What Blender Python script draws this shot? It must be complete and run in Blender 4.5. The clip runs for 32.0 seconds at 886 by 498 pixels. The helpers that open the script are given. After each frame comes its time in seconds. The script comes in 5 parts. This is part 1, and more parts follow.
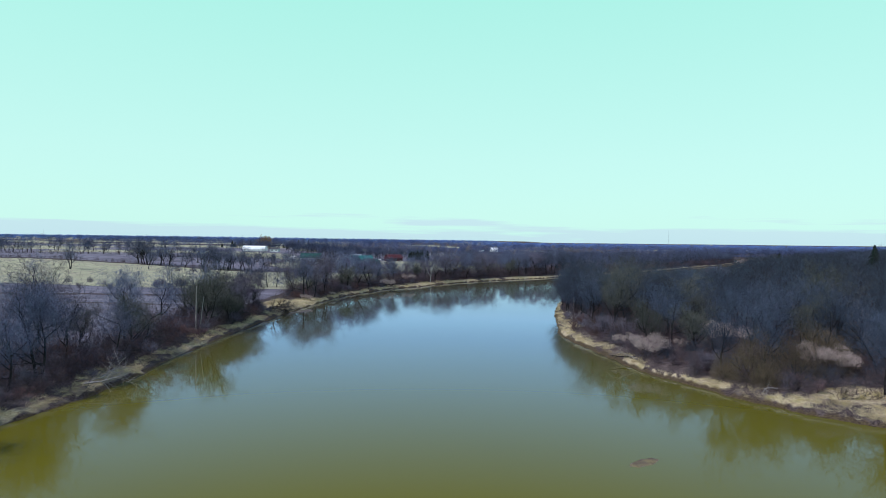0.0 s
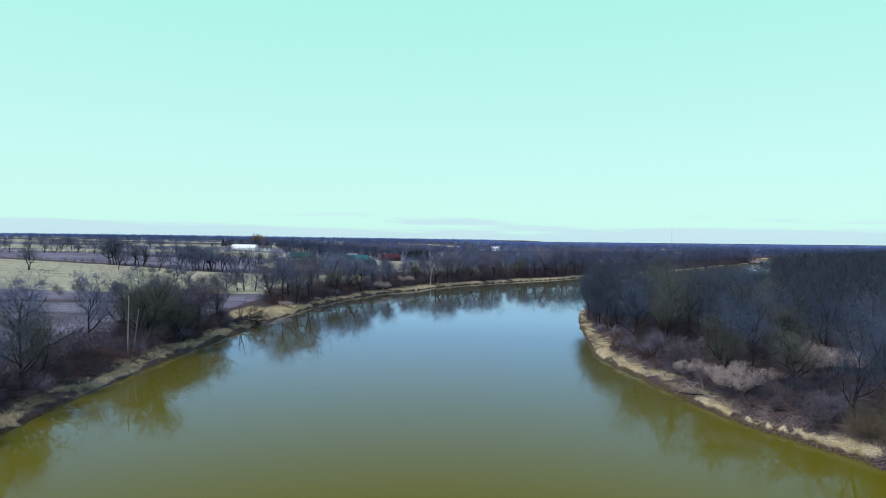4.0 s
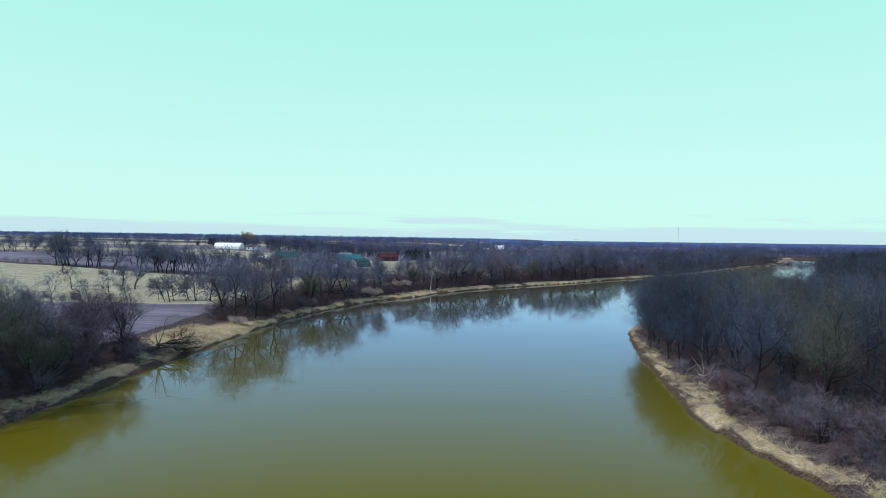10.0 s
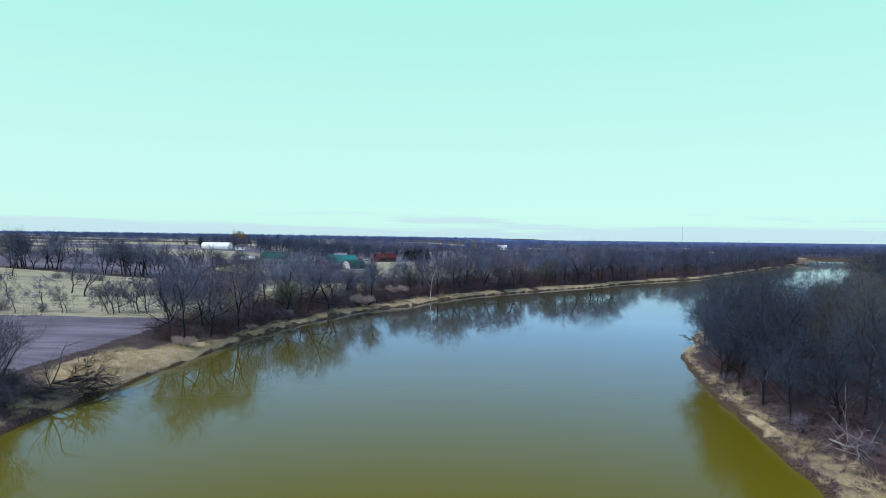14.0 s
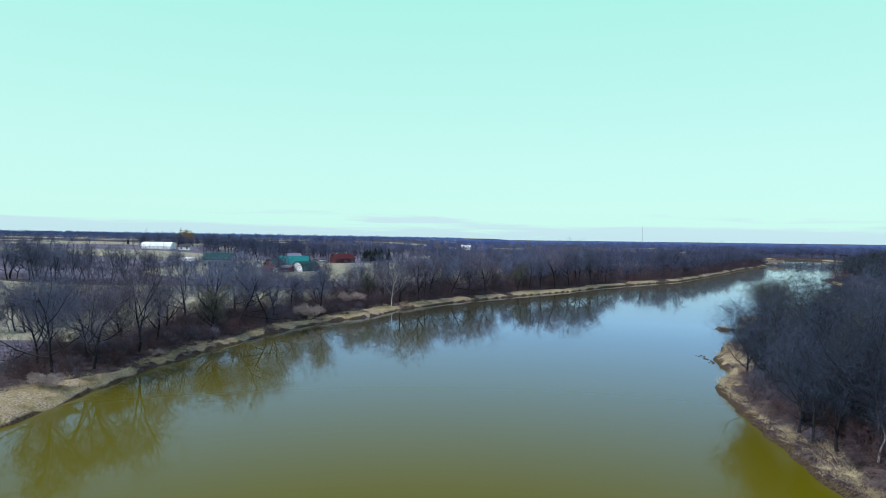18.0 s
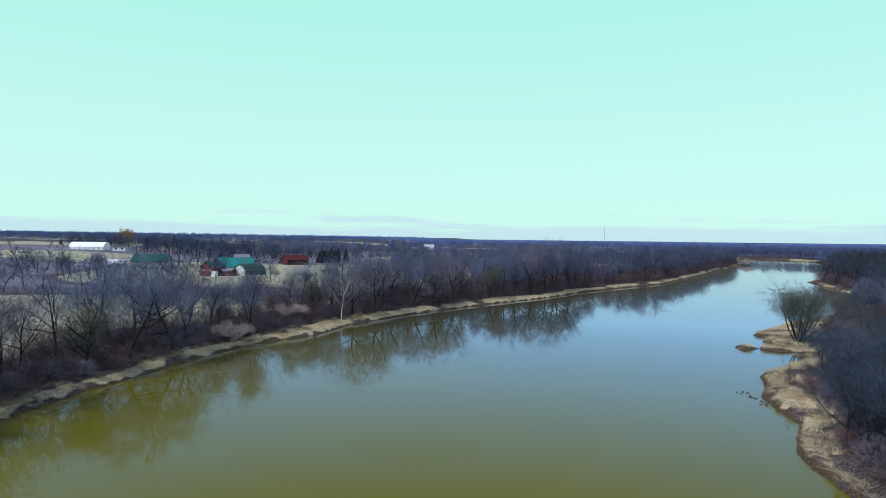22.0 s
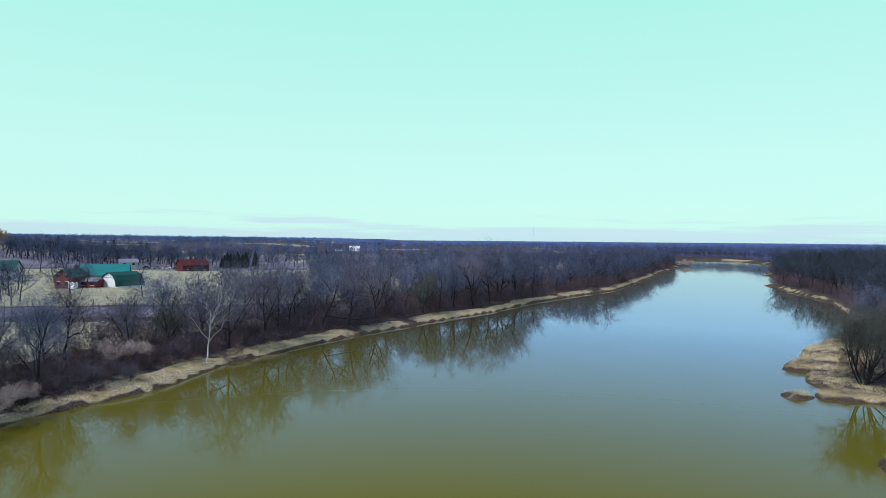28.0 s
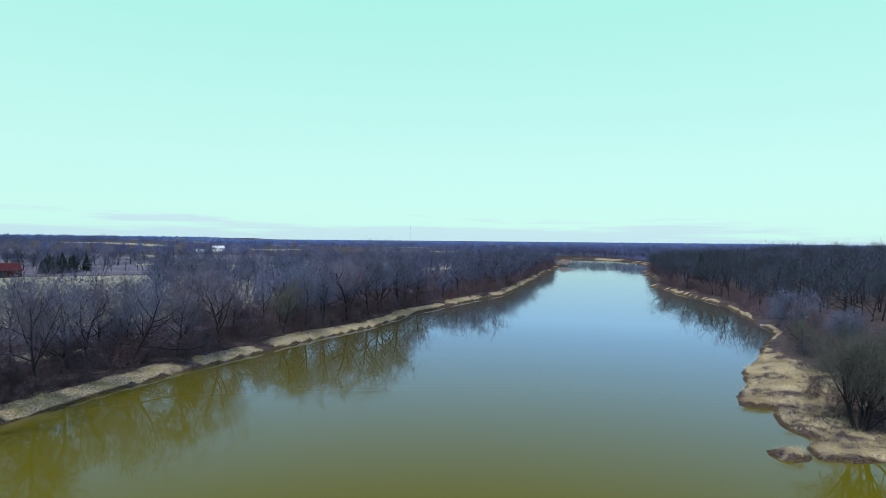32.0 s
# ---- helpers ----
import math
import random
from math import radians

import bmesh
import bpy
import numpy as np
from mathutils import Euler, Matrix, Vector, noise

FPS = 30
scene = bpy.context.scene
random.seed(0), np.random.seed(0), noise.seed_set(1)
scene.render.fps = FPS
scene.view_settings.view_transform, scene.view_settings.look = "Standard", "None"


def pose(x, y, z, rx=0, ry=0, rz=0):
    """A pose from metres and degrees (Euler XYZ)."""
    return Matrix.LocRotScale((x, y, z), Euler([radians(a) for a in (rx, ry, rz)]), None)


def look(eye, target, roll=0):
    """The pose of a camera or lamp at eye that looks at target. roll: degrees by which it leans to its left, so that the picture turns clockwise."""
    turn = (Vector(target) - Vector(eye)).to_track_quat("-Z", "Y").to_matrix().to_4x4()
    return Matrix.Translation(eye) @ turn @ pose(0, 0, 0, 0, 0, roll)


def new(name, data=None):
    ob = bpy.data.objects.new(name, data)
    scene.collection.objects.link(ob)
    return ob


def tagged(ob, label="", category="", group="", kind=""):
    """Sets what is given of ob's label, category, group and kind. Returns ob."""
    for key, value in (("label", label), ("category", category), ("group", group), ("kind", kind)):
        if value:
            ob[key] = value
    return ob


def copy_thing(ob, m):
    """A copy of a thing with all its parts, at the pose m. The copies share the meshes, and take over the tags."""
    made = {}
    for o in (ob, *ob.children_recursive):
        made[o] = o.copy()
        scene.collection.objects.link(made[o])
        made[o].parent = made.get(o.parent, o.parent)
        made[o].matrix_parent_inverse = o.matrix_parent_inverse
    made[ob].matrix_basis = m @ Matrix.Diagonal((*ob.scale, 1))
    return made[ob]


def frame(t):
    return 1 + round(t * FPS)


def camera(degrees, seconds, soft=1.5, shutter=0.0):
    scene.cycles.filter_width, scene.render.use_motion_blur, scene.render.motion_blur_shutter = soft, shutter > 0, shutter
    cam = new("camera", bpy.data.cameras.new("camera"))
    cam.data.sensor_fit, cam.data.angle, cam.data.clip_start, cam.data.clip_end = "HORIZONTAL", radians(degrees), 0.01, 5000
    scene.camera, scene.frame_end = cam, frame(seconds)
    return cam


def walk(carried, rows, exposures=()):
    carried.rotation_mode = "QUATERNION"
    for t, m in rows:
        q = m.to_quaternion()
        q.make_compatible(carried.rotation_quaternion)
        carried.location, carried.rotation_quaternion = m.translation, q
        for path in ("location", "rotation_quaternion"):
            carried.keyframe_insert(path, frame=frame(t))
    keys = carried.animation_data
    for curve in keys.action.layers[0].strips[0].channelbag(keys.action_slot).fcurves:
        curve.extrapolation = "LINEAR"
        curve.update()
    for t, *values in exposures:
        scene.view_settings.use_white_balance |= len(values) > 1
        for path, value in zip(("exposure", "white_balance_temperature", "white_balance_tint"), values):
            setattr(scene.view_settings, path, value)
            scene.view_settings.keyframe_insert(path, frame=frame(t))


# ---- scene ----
cam = camera(70.07, 32.0, soft=0.8)
# seconds, place, heading, tilt down and lean in degrees
PATH = [
    (0, 0.00, 0.00, 24.00, 0.00, 0.92, 0.61), (1, -0.17, 8.55, 23.84, -0.01, 0.91, 0.67), (2, -0.45, 17.05, 23.67, 0.03, 0.91, 0.71),
    (2.5, -0.60, 21.21, 23.57, 0.06, 0.95, 0.69), (3, -0.75, 25.33, 23.48, 0.00, 0.96, 0.66), (3.5, -0.86, 29.42, 23.40, 0.04, 0.98, 0.63),
    (5.5, -1.16, 45.67, 23.09, 0.01, 1.07, 0.55), (6, -1.21, 49.74, 23.00, -0.01, 1.10, 0.59), (7, -1.36, 57.91, 22.87, -0.03, 1.11, 0.68),
    (8, -1.58, 65.98, 22.71, -0.02, 1.12, 0.73), (9, -1.61, 74.09, 22.52, -0.03, 1.10, 0.70), (10, -1.65, 82.10, 22.34, -0.04, 1.09, 0.67),
    (11, -1.80, 90.03, 22.23, -0.05, 1.06, 0.64), (12, -1.95, 97.95, 22.14, -0.04, 1.08, 0.61), (13, -2.04, 106.03, 22.09, -0.04, 1.09, 0.62),
    (13.5, -2.06, 110.03, 22.08, -0.09, 1.11, 0.65), (15.5, -2.40, 125.42, 22.05, 0.37, 1.16, 0.62), (16, -2.52, 129.12, 22.01, 0.89, 1.14, 0.58),
    (17, -2.76, 136.36, 21.87, 1.15, 1.17, 0.61), (17.5, -2.76, 140.02, 21.84, 1.90, 1.15, 0.66), (18, -2.67, 143.70, 21.84, 3.42, 1.12, 0.73),
    (18.5, -2.49, 147.40, 21.84, 3.97, 1.12, 0.76), (19, -2.28, 151.20, 21.84, 4.36, 1.12, 0.78), (20, -1.80, 159.19, 21.81, 4.99, 1.13, 0.80),
    (21, -1.22, 167.30, 21.77, 5.84, 1.13, 0.77), (22, -0.44, 174.96, 21.76, 6.83, 1.13, 0.69), (23, 0.47, 182.64, 21.85, 7.81, 1.14, 0.66),
    (24, 1.40, 190.47, 21.87, 9.28, 1.11, 0.65), (25, 2.76, 198.10, 21.82, 10.80, 1.10, 0.57), (25.5, 3.55, 201.73, 21.81, 11.57, 1.05, 0.55),
    (27.5, 6.29, 215.81, 21.68, 13.28, 1.02, 0.54), (28, 7.15, 219.70, 21.66, 13.29, 0.99, 0.52), (28.5, 8.06, 223.60, 21.62, 13.65, 0.99, 0.54),
    (29, 8.99, 227.49, 21.61, 14.78, 0.98, 0.56), (29.5, 9.97, 231.35, 21.62, 16.26, 0.98, 0.59), (30, 11.01, 235.12, 21.67, 17.88, 0.97, 0.63),
    (30.5, 12.15, 238.83, 21.72, 19.70, 0.99, 0.68), (31, 13.42, 242.51, 21.79, 21.67, 0.99, 0.69), (31.5, 14.80, 246.15, 21.86, 23.61, 0.97, 0.65),
    (32, 16.24, 249.74, 21.92, 24.44, 0.96, 0.59),
]


def stand(x, y, z, heading, tilt, lean):
    h, p = radians(heading), radians(tilt)
    way = Vector((math.sin(h) * math.cos(p), math.cos(h) * math.cos(p), -math.sin(p)))
    return look((x, y, z), Vector((x, y, z)) + way * 100, lean)


walk(cam, [(t, stand(*row)) for t, *row in PATH], [(0, 0.0, 5700, 10), (32, 0.0, 5700, 10)])

# ---- world and sun ----
SUN_EL, SUN_AZ = 48.0, 238.0
world = bpy.data.worlds.new("sky")
scene.world = world
world.use_nodes = True
wt = world.node_tree
wt.nodes.clear()


def wn(kind, **kw):
    n = wt.nodes.new(kind)
    for k, v in kw.items():
        n.inputs[k].default_value = v
    return n


w_out, w_bg = wn("ShaderNodeOutputWorld"), wn("ShaderNodeBackground", Strength=1.0)
w_sky = wn("ShaderNodeTexSky")
w_sky.sky_type, w_sky.sun_disc = "NISHITA", False
w_sky.sun_elevation, w_sky.sun_rotation = radians(SUN_EL), radians(SUN_AZ)
w_geo, w_sep = wn("ShaderNodeTexCoord"), wn("ShaderNodeSeparateXYZ")
w_ramp = wn("ShaderNodeValToRGB")
cr = w_ramp.color_ramp
cr.elements[0].position, cr.elements[0].color = 0.0, (0.62, 0.90, 0.71, 1)
cr.elements[1].position, cr.elements[1].color = 1.0, (0.10, 0.10, 0.36, 1)
for pos, col in ((0.12, (0.59, 0.89, 0.70, 1)), (0.36, (0.46, 0.86, 0.65, 1)), (0.58, (0.22, 0.26, 0.50, 1))):
    e = cr.elements.new(pos)
    e.color = col
w_map = wn("ShaderNodeMapping")
w_map.inputs["Scale"].default_value = (1.5, 1.5, 26.0)
w_noise = wn("ShaderNodeTexNoise", Scale=2.2, Detail=5.0, Roughness=0.55)
w_band = wn("ShaderNodeMapRange")
w_band.inputs["From Min"].default_value, w_band.inputs["From Max"].default_value = 0.0, 0.05
w_band.inputs["To Min"].default_value, w_band.inputs["To Max"].default_value = 0.32, -0.16
w_add = wn("ShaderNodeMath")
w_add.operation = "ADD"
w_cl = wn("ShaderNodeMapRange")
w_cl.inputs["From Min"].default_value, w_cl.inputs["From Max"].default_value = 0.60, 0.72
w_mix = wn("ShaderNodeMix")
w_mix.data_type = "RGBA"
w_mix.inputs["B"].default_value = (0.58, 0.75, 0.71, 1)
w_tot = wn("ShaderNodeMix")
w_tot.data_type, w_tot.blend_type = "RGBA", "ADD"
w_tot.inputs["Factor"].default_value = 0.012
ln = wt.links.new
ln(w_geo.outputs["Generated"], w_sep.inputs[0])
ln(w_sep.outputs["Z"], w_ramp.inputs["Fac"])
ln(w_geo.outputs["Generated"], w_map.inputs["Vector"])
ln(w_map.outputs[0], w_noise.inputs["Vector"])
ln(w_sep.outputs["Z"], w_band.inputs["Value"])
ln(w_noise.outputs["Fac"], w_add.inputs[0])
ln(w_band.outputs["Result"], w_add.inputs[1])
ln(w_add.outputs[0], w_cl.inputs["Value"])
ln(w_cl.outputs["Result"], w_mix.inputs["Factor"])
ln(w_ramp.outputs["Color"], w_mix.inputs["A"])
ln(w_mix.outputs["Result"], w_tot.inputs["A"])
ln(w_sky.outputs["Color"], w_tot.inputs["B"])
ln(w_tot.outputs["Result"], w_bg.inputs["Color"])
ln(w_bg.outputs[0], w_out.inputs["Surface"])

sun = new("sun", bpy.data.lights.new("sun", "SUN"))
sun.data.energy, sun.data.angle, sun.data.color = 3.5, radians(2), (1.0, 0.91, 0.85)
_a, _e = radians(SUN_AZ), radians(SUN_EL)
sun.matrix_world = look((math.sin(_a) * math.cos(_e) * 300, math.cos(_a) * math.cos(_e) * 300, math.sin(_e) * 300), (0, 0, 0))


# ---- materials ----
def material(name, base, rough=0.85, vary=0.3, scale=3.0, fine=40.0, bump=0.0, spec=0.3, second=None, per_object=0.0, metal=0.0):
    """Base colour broken up by two scales of noise, with a shift per object where asked."""
    m = bpy.data.materials.new(name)
    m.use_nodes = True
    nt = m.node_tree
    p = nt.nodes["Principled BSDF"]
    p.inputs["Roughness"].default_value = rough
    p.inputs["Specular IOR Level"].default_value = spec
    p.inputs["Metallic"].default_value = metal
    geo = nt.nodes.new("ShaderNodeNewGeometry")
    big, small = nt.nodes.new("ShaderNodeTexNoise"), nt.nodes.new("ShaderNodeTexNoise")
    for n, s in ((big, scale), (small, fine)):
        n.inputs["Scale"].default_value = s
        n.inputs["Detail"].default_value = 4.0
        nt.links.new(geo.outputs["Position"], n.inputs["Vector"])
    mix = nt.nodes.new("ShaderNodeMix")
    mix.data_type = "RGBA"
    mix.inputs["A"].default_value = (*base, 1)
    mix.inputs["B"].default_value = (*(second or [c * (1 - vary) for c in base]), 1)
    ramp = nt.nodes.new("ShaderNodeMapRange")
    ramp.inputs["From Min"].default_value, ramp.inputs["From Max"].default_value = 0.35, 0.65
    nt.links.new(big.outputs["Fac"], ramp.inputs["Value"])
    nt.links.new(ramp.outputs["Result"], mix.inputs["Factor"])
    hsv = nt.nodes.new("ShaderNodeHueSaturation")
    val = nt.nodes.new("ShaderNodeMapRange")
    val.inputs["From Min"].default_value, val.inputs["From Max"].default_value = 0.3, 0.7
    val.inputs["To Min"].default_value, val.inputs["To Max"].default_value = 1 - vary, 1 + vary
    nt.links.new(small.outputs["Fac"], val.inputs["Value"])
    source = val.outputs["Result"]
    if per_object:
        info = nt.nodes.new("ShaderNodeObjectInfo")
        r2 = nt.nodes.new("ShaderNodeMapRange")
        r2.inputs["To Min"].default_value, r2.inputs["To Max"].default_value = 1 - per_object, 1 + per_object
        nt.links.new(info.outputs["Random"], r2.inputs["Value"])
        mul = nt.nodes.new("ShaderNodeMath")
        mul.operation = "MULTIPLY"
        nt.links.new(source, mul.inputs[0])
        nt.links.new(r2.outputs["Result"], mul.inputs[1])
        source = mul.outputs[0]
    nt.links.new(source, hsv.inputs["Value"])
    nt.links.new(mix.outputs["Result"], hsv.inputs["Color"])
    nt.links.new(hsv.outputs["Color"], p.inputs["Base Color"])
    if bump:
        b = nt.nodes.new("ShaderNodeBump")
        b.inputs["Strength"].default_value, b.inputs["Distance"].default_value = 0.6, bump
        nt.links.new(small.outputs["Fac"], b.inputs["Height"])
        nt.links.new(b.outputs["Normal"], p.inputs["Normal"])
    return m


M_BARK = material("dark_bark", (0.018, 0.017, 0.019), vary=0.4, scale=1.2, fine=14, per_object=0.4)
M_PALE = material("pale_sycamore_bark", (0.52, 0.51, 0.50), vary=0.3, scale=1.0, fine=8, second=(0.24, 0.23, 0.21))
M_DEAD = material("weathered_dead_wood", (0.34, 0.30, 0.28), vary=0.35, scale=1.5, fine=12)
M_LOG = material("soaked_grey_log", (0.14, 0.12, 0.11), vary=0.4, scale=1.5, fine=9)
M_TWIG = material("grey_blue_twigs", (0.128, 0.146, 0.226), vary=0.45, scale=0.25, fine=2.0, per_object=0.42)
M_TWIG_DARK = material("dark_blue_grey_twigs", (0.060, 0.078, 0.118), vary=0.45, scale=0.25, fine=2.0, per_object=0.45)
M_DENSE = material("dark_teal_wood_twigs", (0.056, 0.076, 0.112), vary=0.4, scale=0.11, fine=0.7, second=(0.030, 0.036, 0.050))
M_TWIG_BROWN = material("brown_grey_twigs", (0.145, 0.127, 0.175), vary=0.45, scale=0.25, fine=2.0, per_object=0.4)
M_MASS = material("grey_blue_wood_twigs", (0.115, 0.138, 0.225), vary=0.4, scale=0.11, fine=0.7, second=(0.060, 0.066, 0.115))
M_TWIG_OLIVE = material("olive_brown_twigs", (0.098, 0.102, 0.085), vary=0.35, scale=0.3, fine=2.0, per_object=0.3)
M_RED = material("red_brown_scrub_twigs", (0.125, 0.066, 0.060), vary=0.5, scale=0.13, fine=2.5, second=(0.085, 0.074, 0.088), per_object=0.4)
M_BROWN = material("dark_brown_scrub_twigs", (0.080, 0.046, 0.044), vary=0.5, scale=0.13, fine=2.5, second=(0.045, 0.040, 0.050), per_object=0.4)
M_MAUVE = material("grey_mauve_scrub_twigs", (0.165, 0.122, 0.148), vary=0.45, scale=0.12, fine=2.0, second=(0.05, 0.042, 0.055), per_object=0.3)
M_LILAC = material("lilac_grey_bush_twigs", (0.165, 0.148, 0.185), vary=0.4, scale=0.4, fine=2.5, per_object=0.3)
M_TAN = material("pale_tan_leaf_clusters", (0.50, 0.40, 0.36), vary=0.45, scale=0.8, fine=4.0, per_object=0.15)
M_WILLOW = material("brown_willow_twigs", (0.115, 0.088, 0.055), vary=0.35, scale=0.4, fine=3.0, per_object=0.25)
M_GOLD = material("golden_willow_twigs", (0.27, 0.17, 0.06), vary=0.3, scale=0.4, fine=3.0)
M_FIR = material("dark_fir_needles", (0.018, 0.03, 0.024), vary=0.35, scale=0.5, fine=4.0, per_object=0.2)
# Bluer than the near twigs: aerial haze painted into the base colour.
M_FAR_HAZE = material("haze_blue_far_woods", (0.125, 0.160, 0.33), vary=0.45, scale=0.02, fine=0.2)
# The blue of distance haze is put into the horizon woods' base colour.
M_HORIZON_HAZE = material("haze_blue_horizon_woods", (0.15, 0.24, 0.56), vary=0.2, scale=0.004, fine=0.05)
M_STRAW = material("dry_straw_grass", (0.66, 0.56, 0.34), vary=0.45, scale=0.25, fine=3.0, second=(0.34, 0.27, 0.15))
M_WHITE = material("white_painted_metal", (0.88, 0.88, 0.88), rough=0.5, vary=0.08, scale=0.3, fine=3)
M_GREEN = material("green_metal_roof", (0.025, 0.20, 0.19), rough=0.5, vary=0.15, scale=0.3, fine=3)
M_DKGREEN = material("dark_green_shingle_roof", (0.015, 0.075, 0.065), rough=0.8, vary=0.2, scale=0.3, fine=3)
M_BARNRED = material("barn_red_boards", (0.085, 0.016, 0.02), vary=0.2, scale=0.3, fine=3)
M_BRICK = material("red_brick_walls", (0.165, 0.040, 0.036), vary=0.25, scale=0.4, fine=5)
M_GREYWALL = material("pale_grey_siding", (0.42, 0.42, 0.44), vary=0.1, scale=0.3, fine=3)
M_SLATE = material("dark_roof_shingles", (0.07, 0.065, 0.075), vary=0.2, scale=0.4, fine=4)
M_GLASS = material("dark_window_glass", (0.02, 0.025, 0.03), rough=0.1, vary=0.1, spec=0.6)
M_STEEL = material("galvanised_steel", (0.35, 0.36, 0.38), rough=0.5, vary=0.1, metal=0.6)
M_TYRE = material("tyre_rubber", (0.02, 0.02, 0.02), vary=0.1)
M_STONE = material("wet_dark_river_stone", (0.09, 0.085, 0.08), rough=0.5, vary=0.3, scale=2, fine=9)
M_CARS = [material("dark_blue_car_paint", (0.03, 0.04, 0.09), rough=0.3, vary=0.05, spec=0.5), material("grey_car_paint", (0.16, 0.16, 0.17), rough=0.3, vary=0.05, spec=0.5),
          material("white_car_paint", (0.75, 0.75, 0.75), rough=0.3, vary=0.04, spec=0.5)]


def ground_material():
    m = bpy.data.materials.new("river_land")
    m.use_nodes = True
    nt = m.node_tree
    p = nt.nodes["Principled BSDF"]
    p.inputs["Roughness"].default_value, p.inputs["Specular IOR Level"].default_value = 0.95, 0.1
    geo = nt.nodes.new("ShaderNodeNewGeometry")
    cover = nt.nodes.new("ShaderNodeVertexColor")
    cover.layer_name = "cover"
    sep = nt.nodes.new("ShaderNodeSeparateColor")
    nt.links.new(cover.outputs["Color"], sep.inputs["Color"])

    def noise_at(scale, detail=5.0, stretch=None):
        n = nt.nodes.new("ShaderNodeTexNoise")
        n.inputs["Scale"].default_value, n.inputs["Detail"].default_value = scale, detail
        if stretch:
            mp = nt.nodes.new("ShaderNodeMapping")
            mp.inputs["Scale"].default_value = stretch
            mp.inputs["Rotation"].default_value = (0, 0, radians(-12))
            nt.links.new(geo.outputs["Position"], mp.inputs["Vector"])
            nt.links.new(mp.outputs[0], n.inputs["Vector"])
        else:
            nt.links.new(geo.outputs["Position"], n.inputs["Vector"])
        return n.outputs["Fac"]

    def two(a, b, fac, lo=0.38, hi=0.62):
        r = nt.nodes.new("ShaderNodeMapRange")
        r.inputs["From Min"].default_value, r.inputs["From Max"].default_value = lo, hi
        nt.links.new(fac, r.inputs["Value"])
        mx = nt.nodes.new("ShaderNodeMix")
        mx.data_type = "RGBA"
        for key, v in (("A", a), ("B", b)):
            if isinstance(v, tuple):
                mx.inputs[key].default_value = (*v, 1)
            else:
                nt.links.new(v, mx.inputs[key])
        nt.links.new(r.outputs["Result"], mx.inputs["Factor"])
        return mx.outputs["Result"]

    patch, mid, fine, rows = noise_at(0.045), noise_at(0.5), noise_at(4.0), noise_at(0.25, 4.0, (0.25, 2.2, 1))
    litter = two(two((0.032, 0.024, 0.023), (0.105, 0.08, 0.075), fine), (0.15, 0.12, 0.105), mid, 0.5, 0.75)
    straw = two(two((0.58, 0.49, 0.30), (0.15, 0.10, 0.07), fine, 0.36, 0.72), (0.30, 0.25, 0.095), mid, 0.48, 0.72)
    pasture = two(two((0.34, 0.345, 0.205), (0.42, 0.395, 0.265), mid), (0.24, 0.205, 0.165), rows, 0.48, 0.75)
    plough = two(two((0.15, 0.138, 0.168), (0.225, 0.210, 0.248), rows), (0.10, 0.090, 0.108), patch, 0.45, 0.68)

    def weigh(channel):
        a = nt.nodes.new("ShaderNodeMath")
        a.operation = "ADD"
        nt.links.new(channel, a.inputs[0])
        s = nt.nodes.new("ShaderNodeMapRange")
        s.inputs["To Min"].default_value, s.inputs["To Max"].default_value = -0.3, 0.3
        nt.links.new(mid, s.inputs["Value"])
        nt.links.new(s.outputs["Result"], a.inputs[1])
        return a.outputs[0]

    c = two(litter, straw, weigh(sep.outputs["Red"]), 0.4, 0.6)
    c = two(c, pasture, weigh(sep.outputs["Green"]), 0.4, 0.6)
    c = two(c, plough, weigh(sep.outputs["Blue"]), 0.4, 0.6)
    c = two(c, two((0.040, 0.028, 0.020), (0.105, 0.078, 0.042), fine), cover.outputs["Alpha"], 0.35, 0.65)
    nt.links.new(c, p.inputs["Base Color"])
    b = nt.nodes.new("ShaderNodeBump")
    b.inputs["Strength"].default_value, b.inputs["Distance"].default_value = 0.8, 0.25
    nt.links.new(fine, b.inputs["Height"])
    nt.links.new(b.outputs["Normal"], p.inputs["Normal"])
    return m


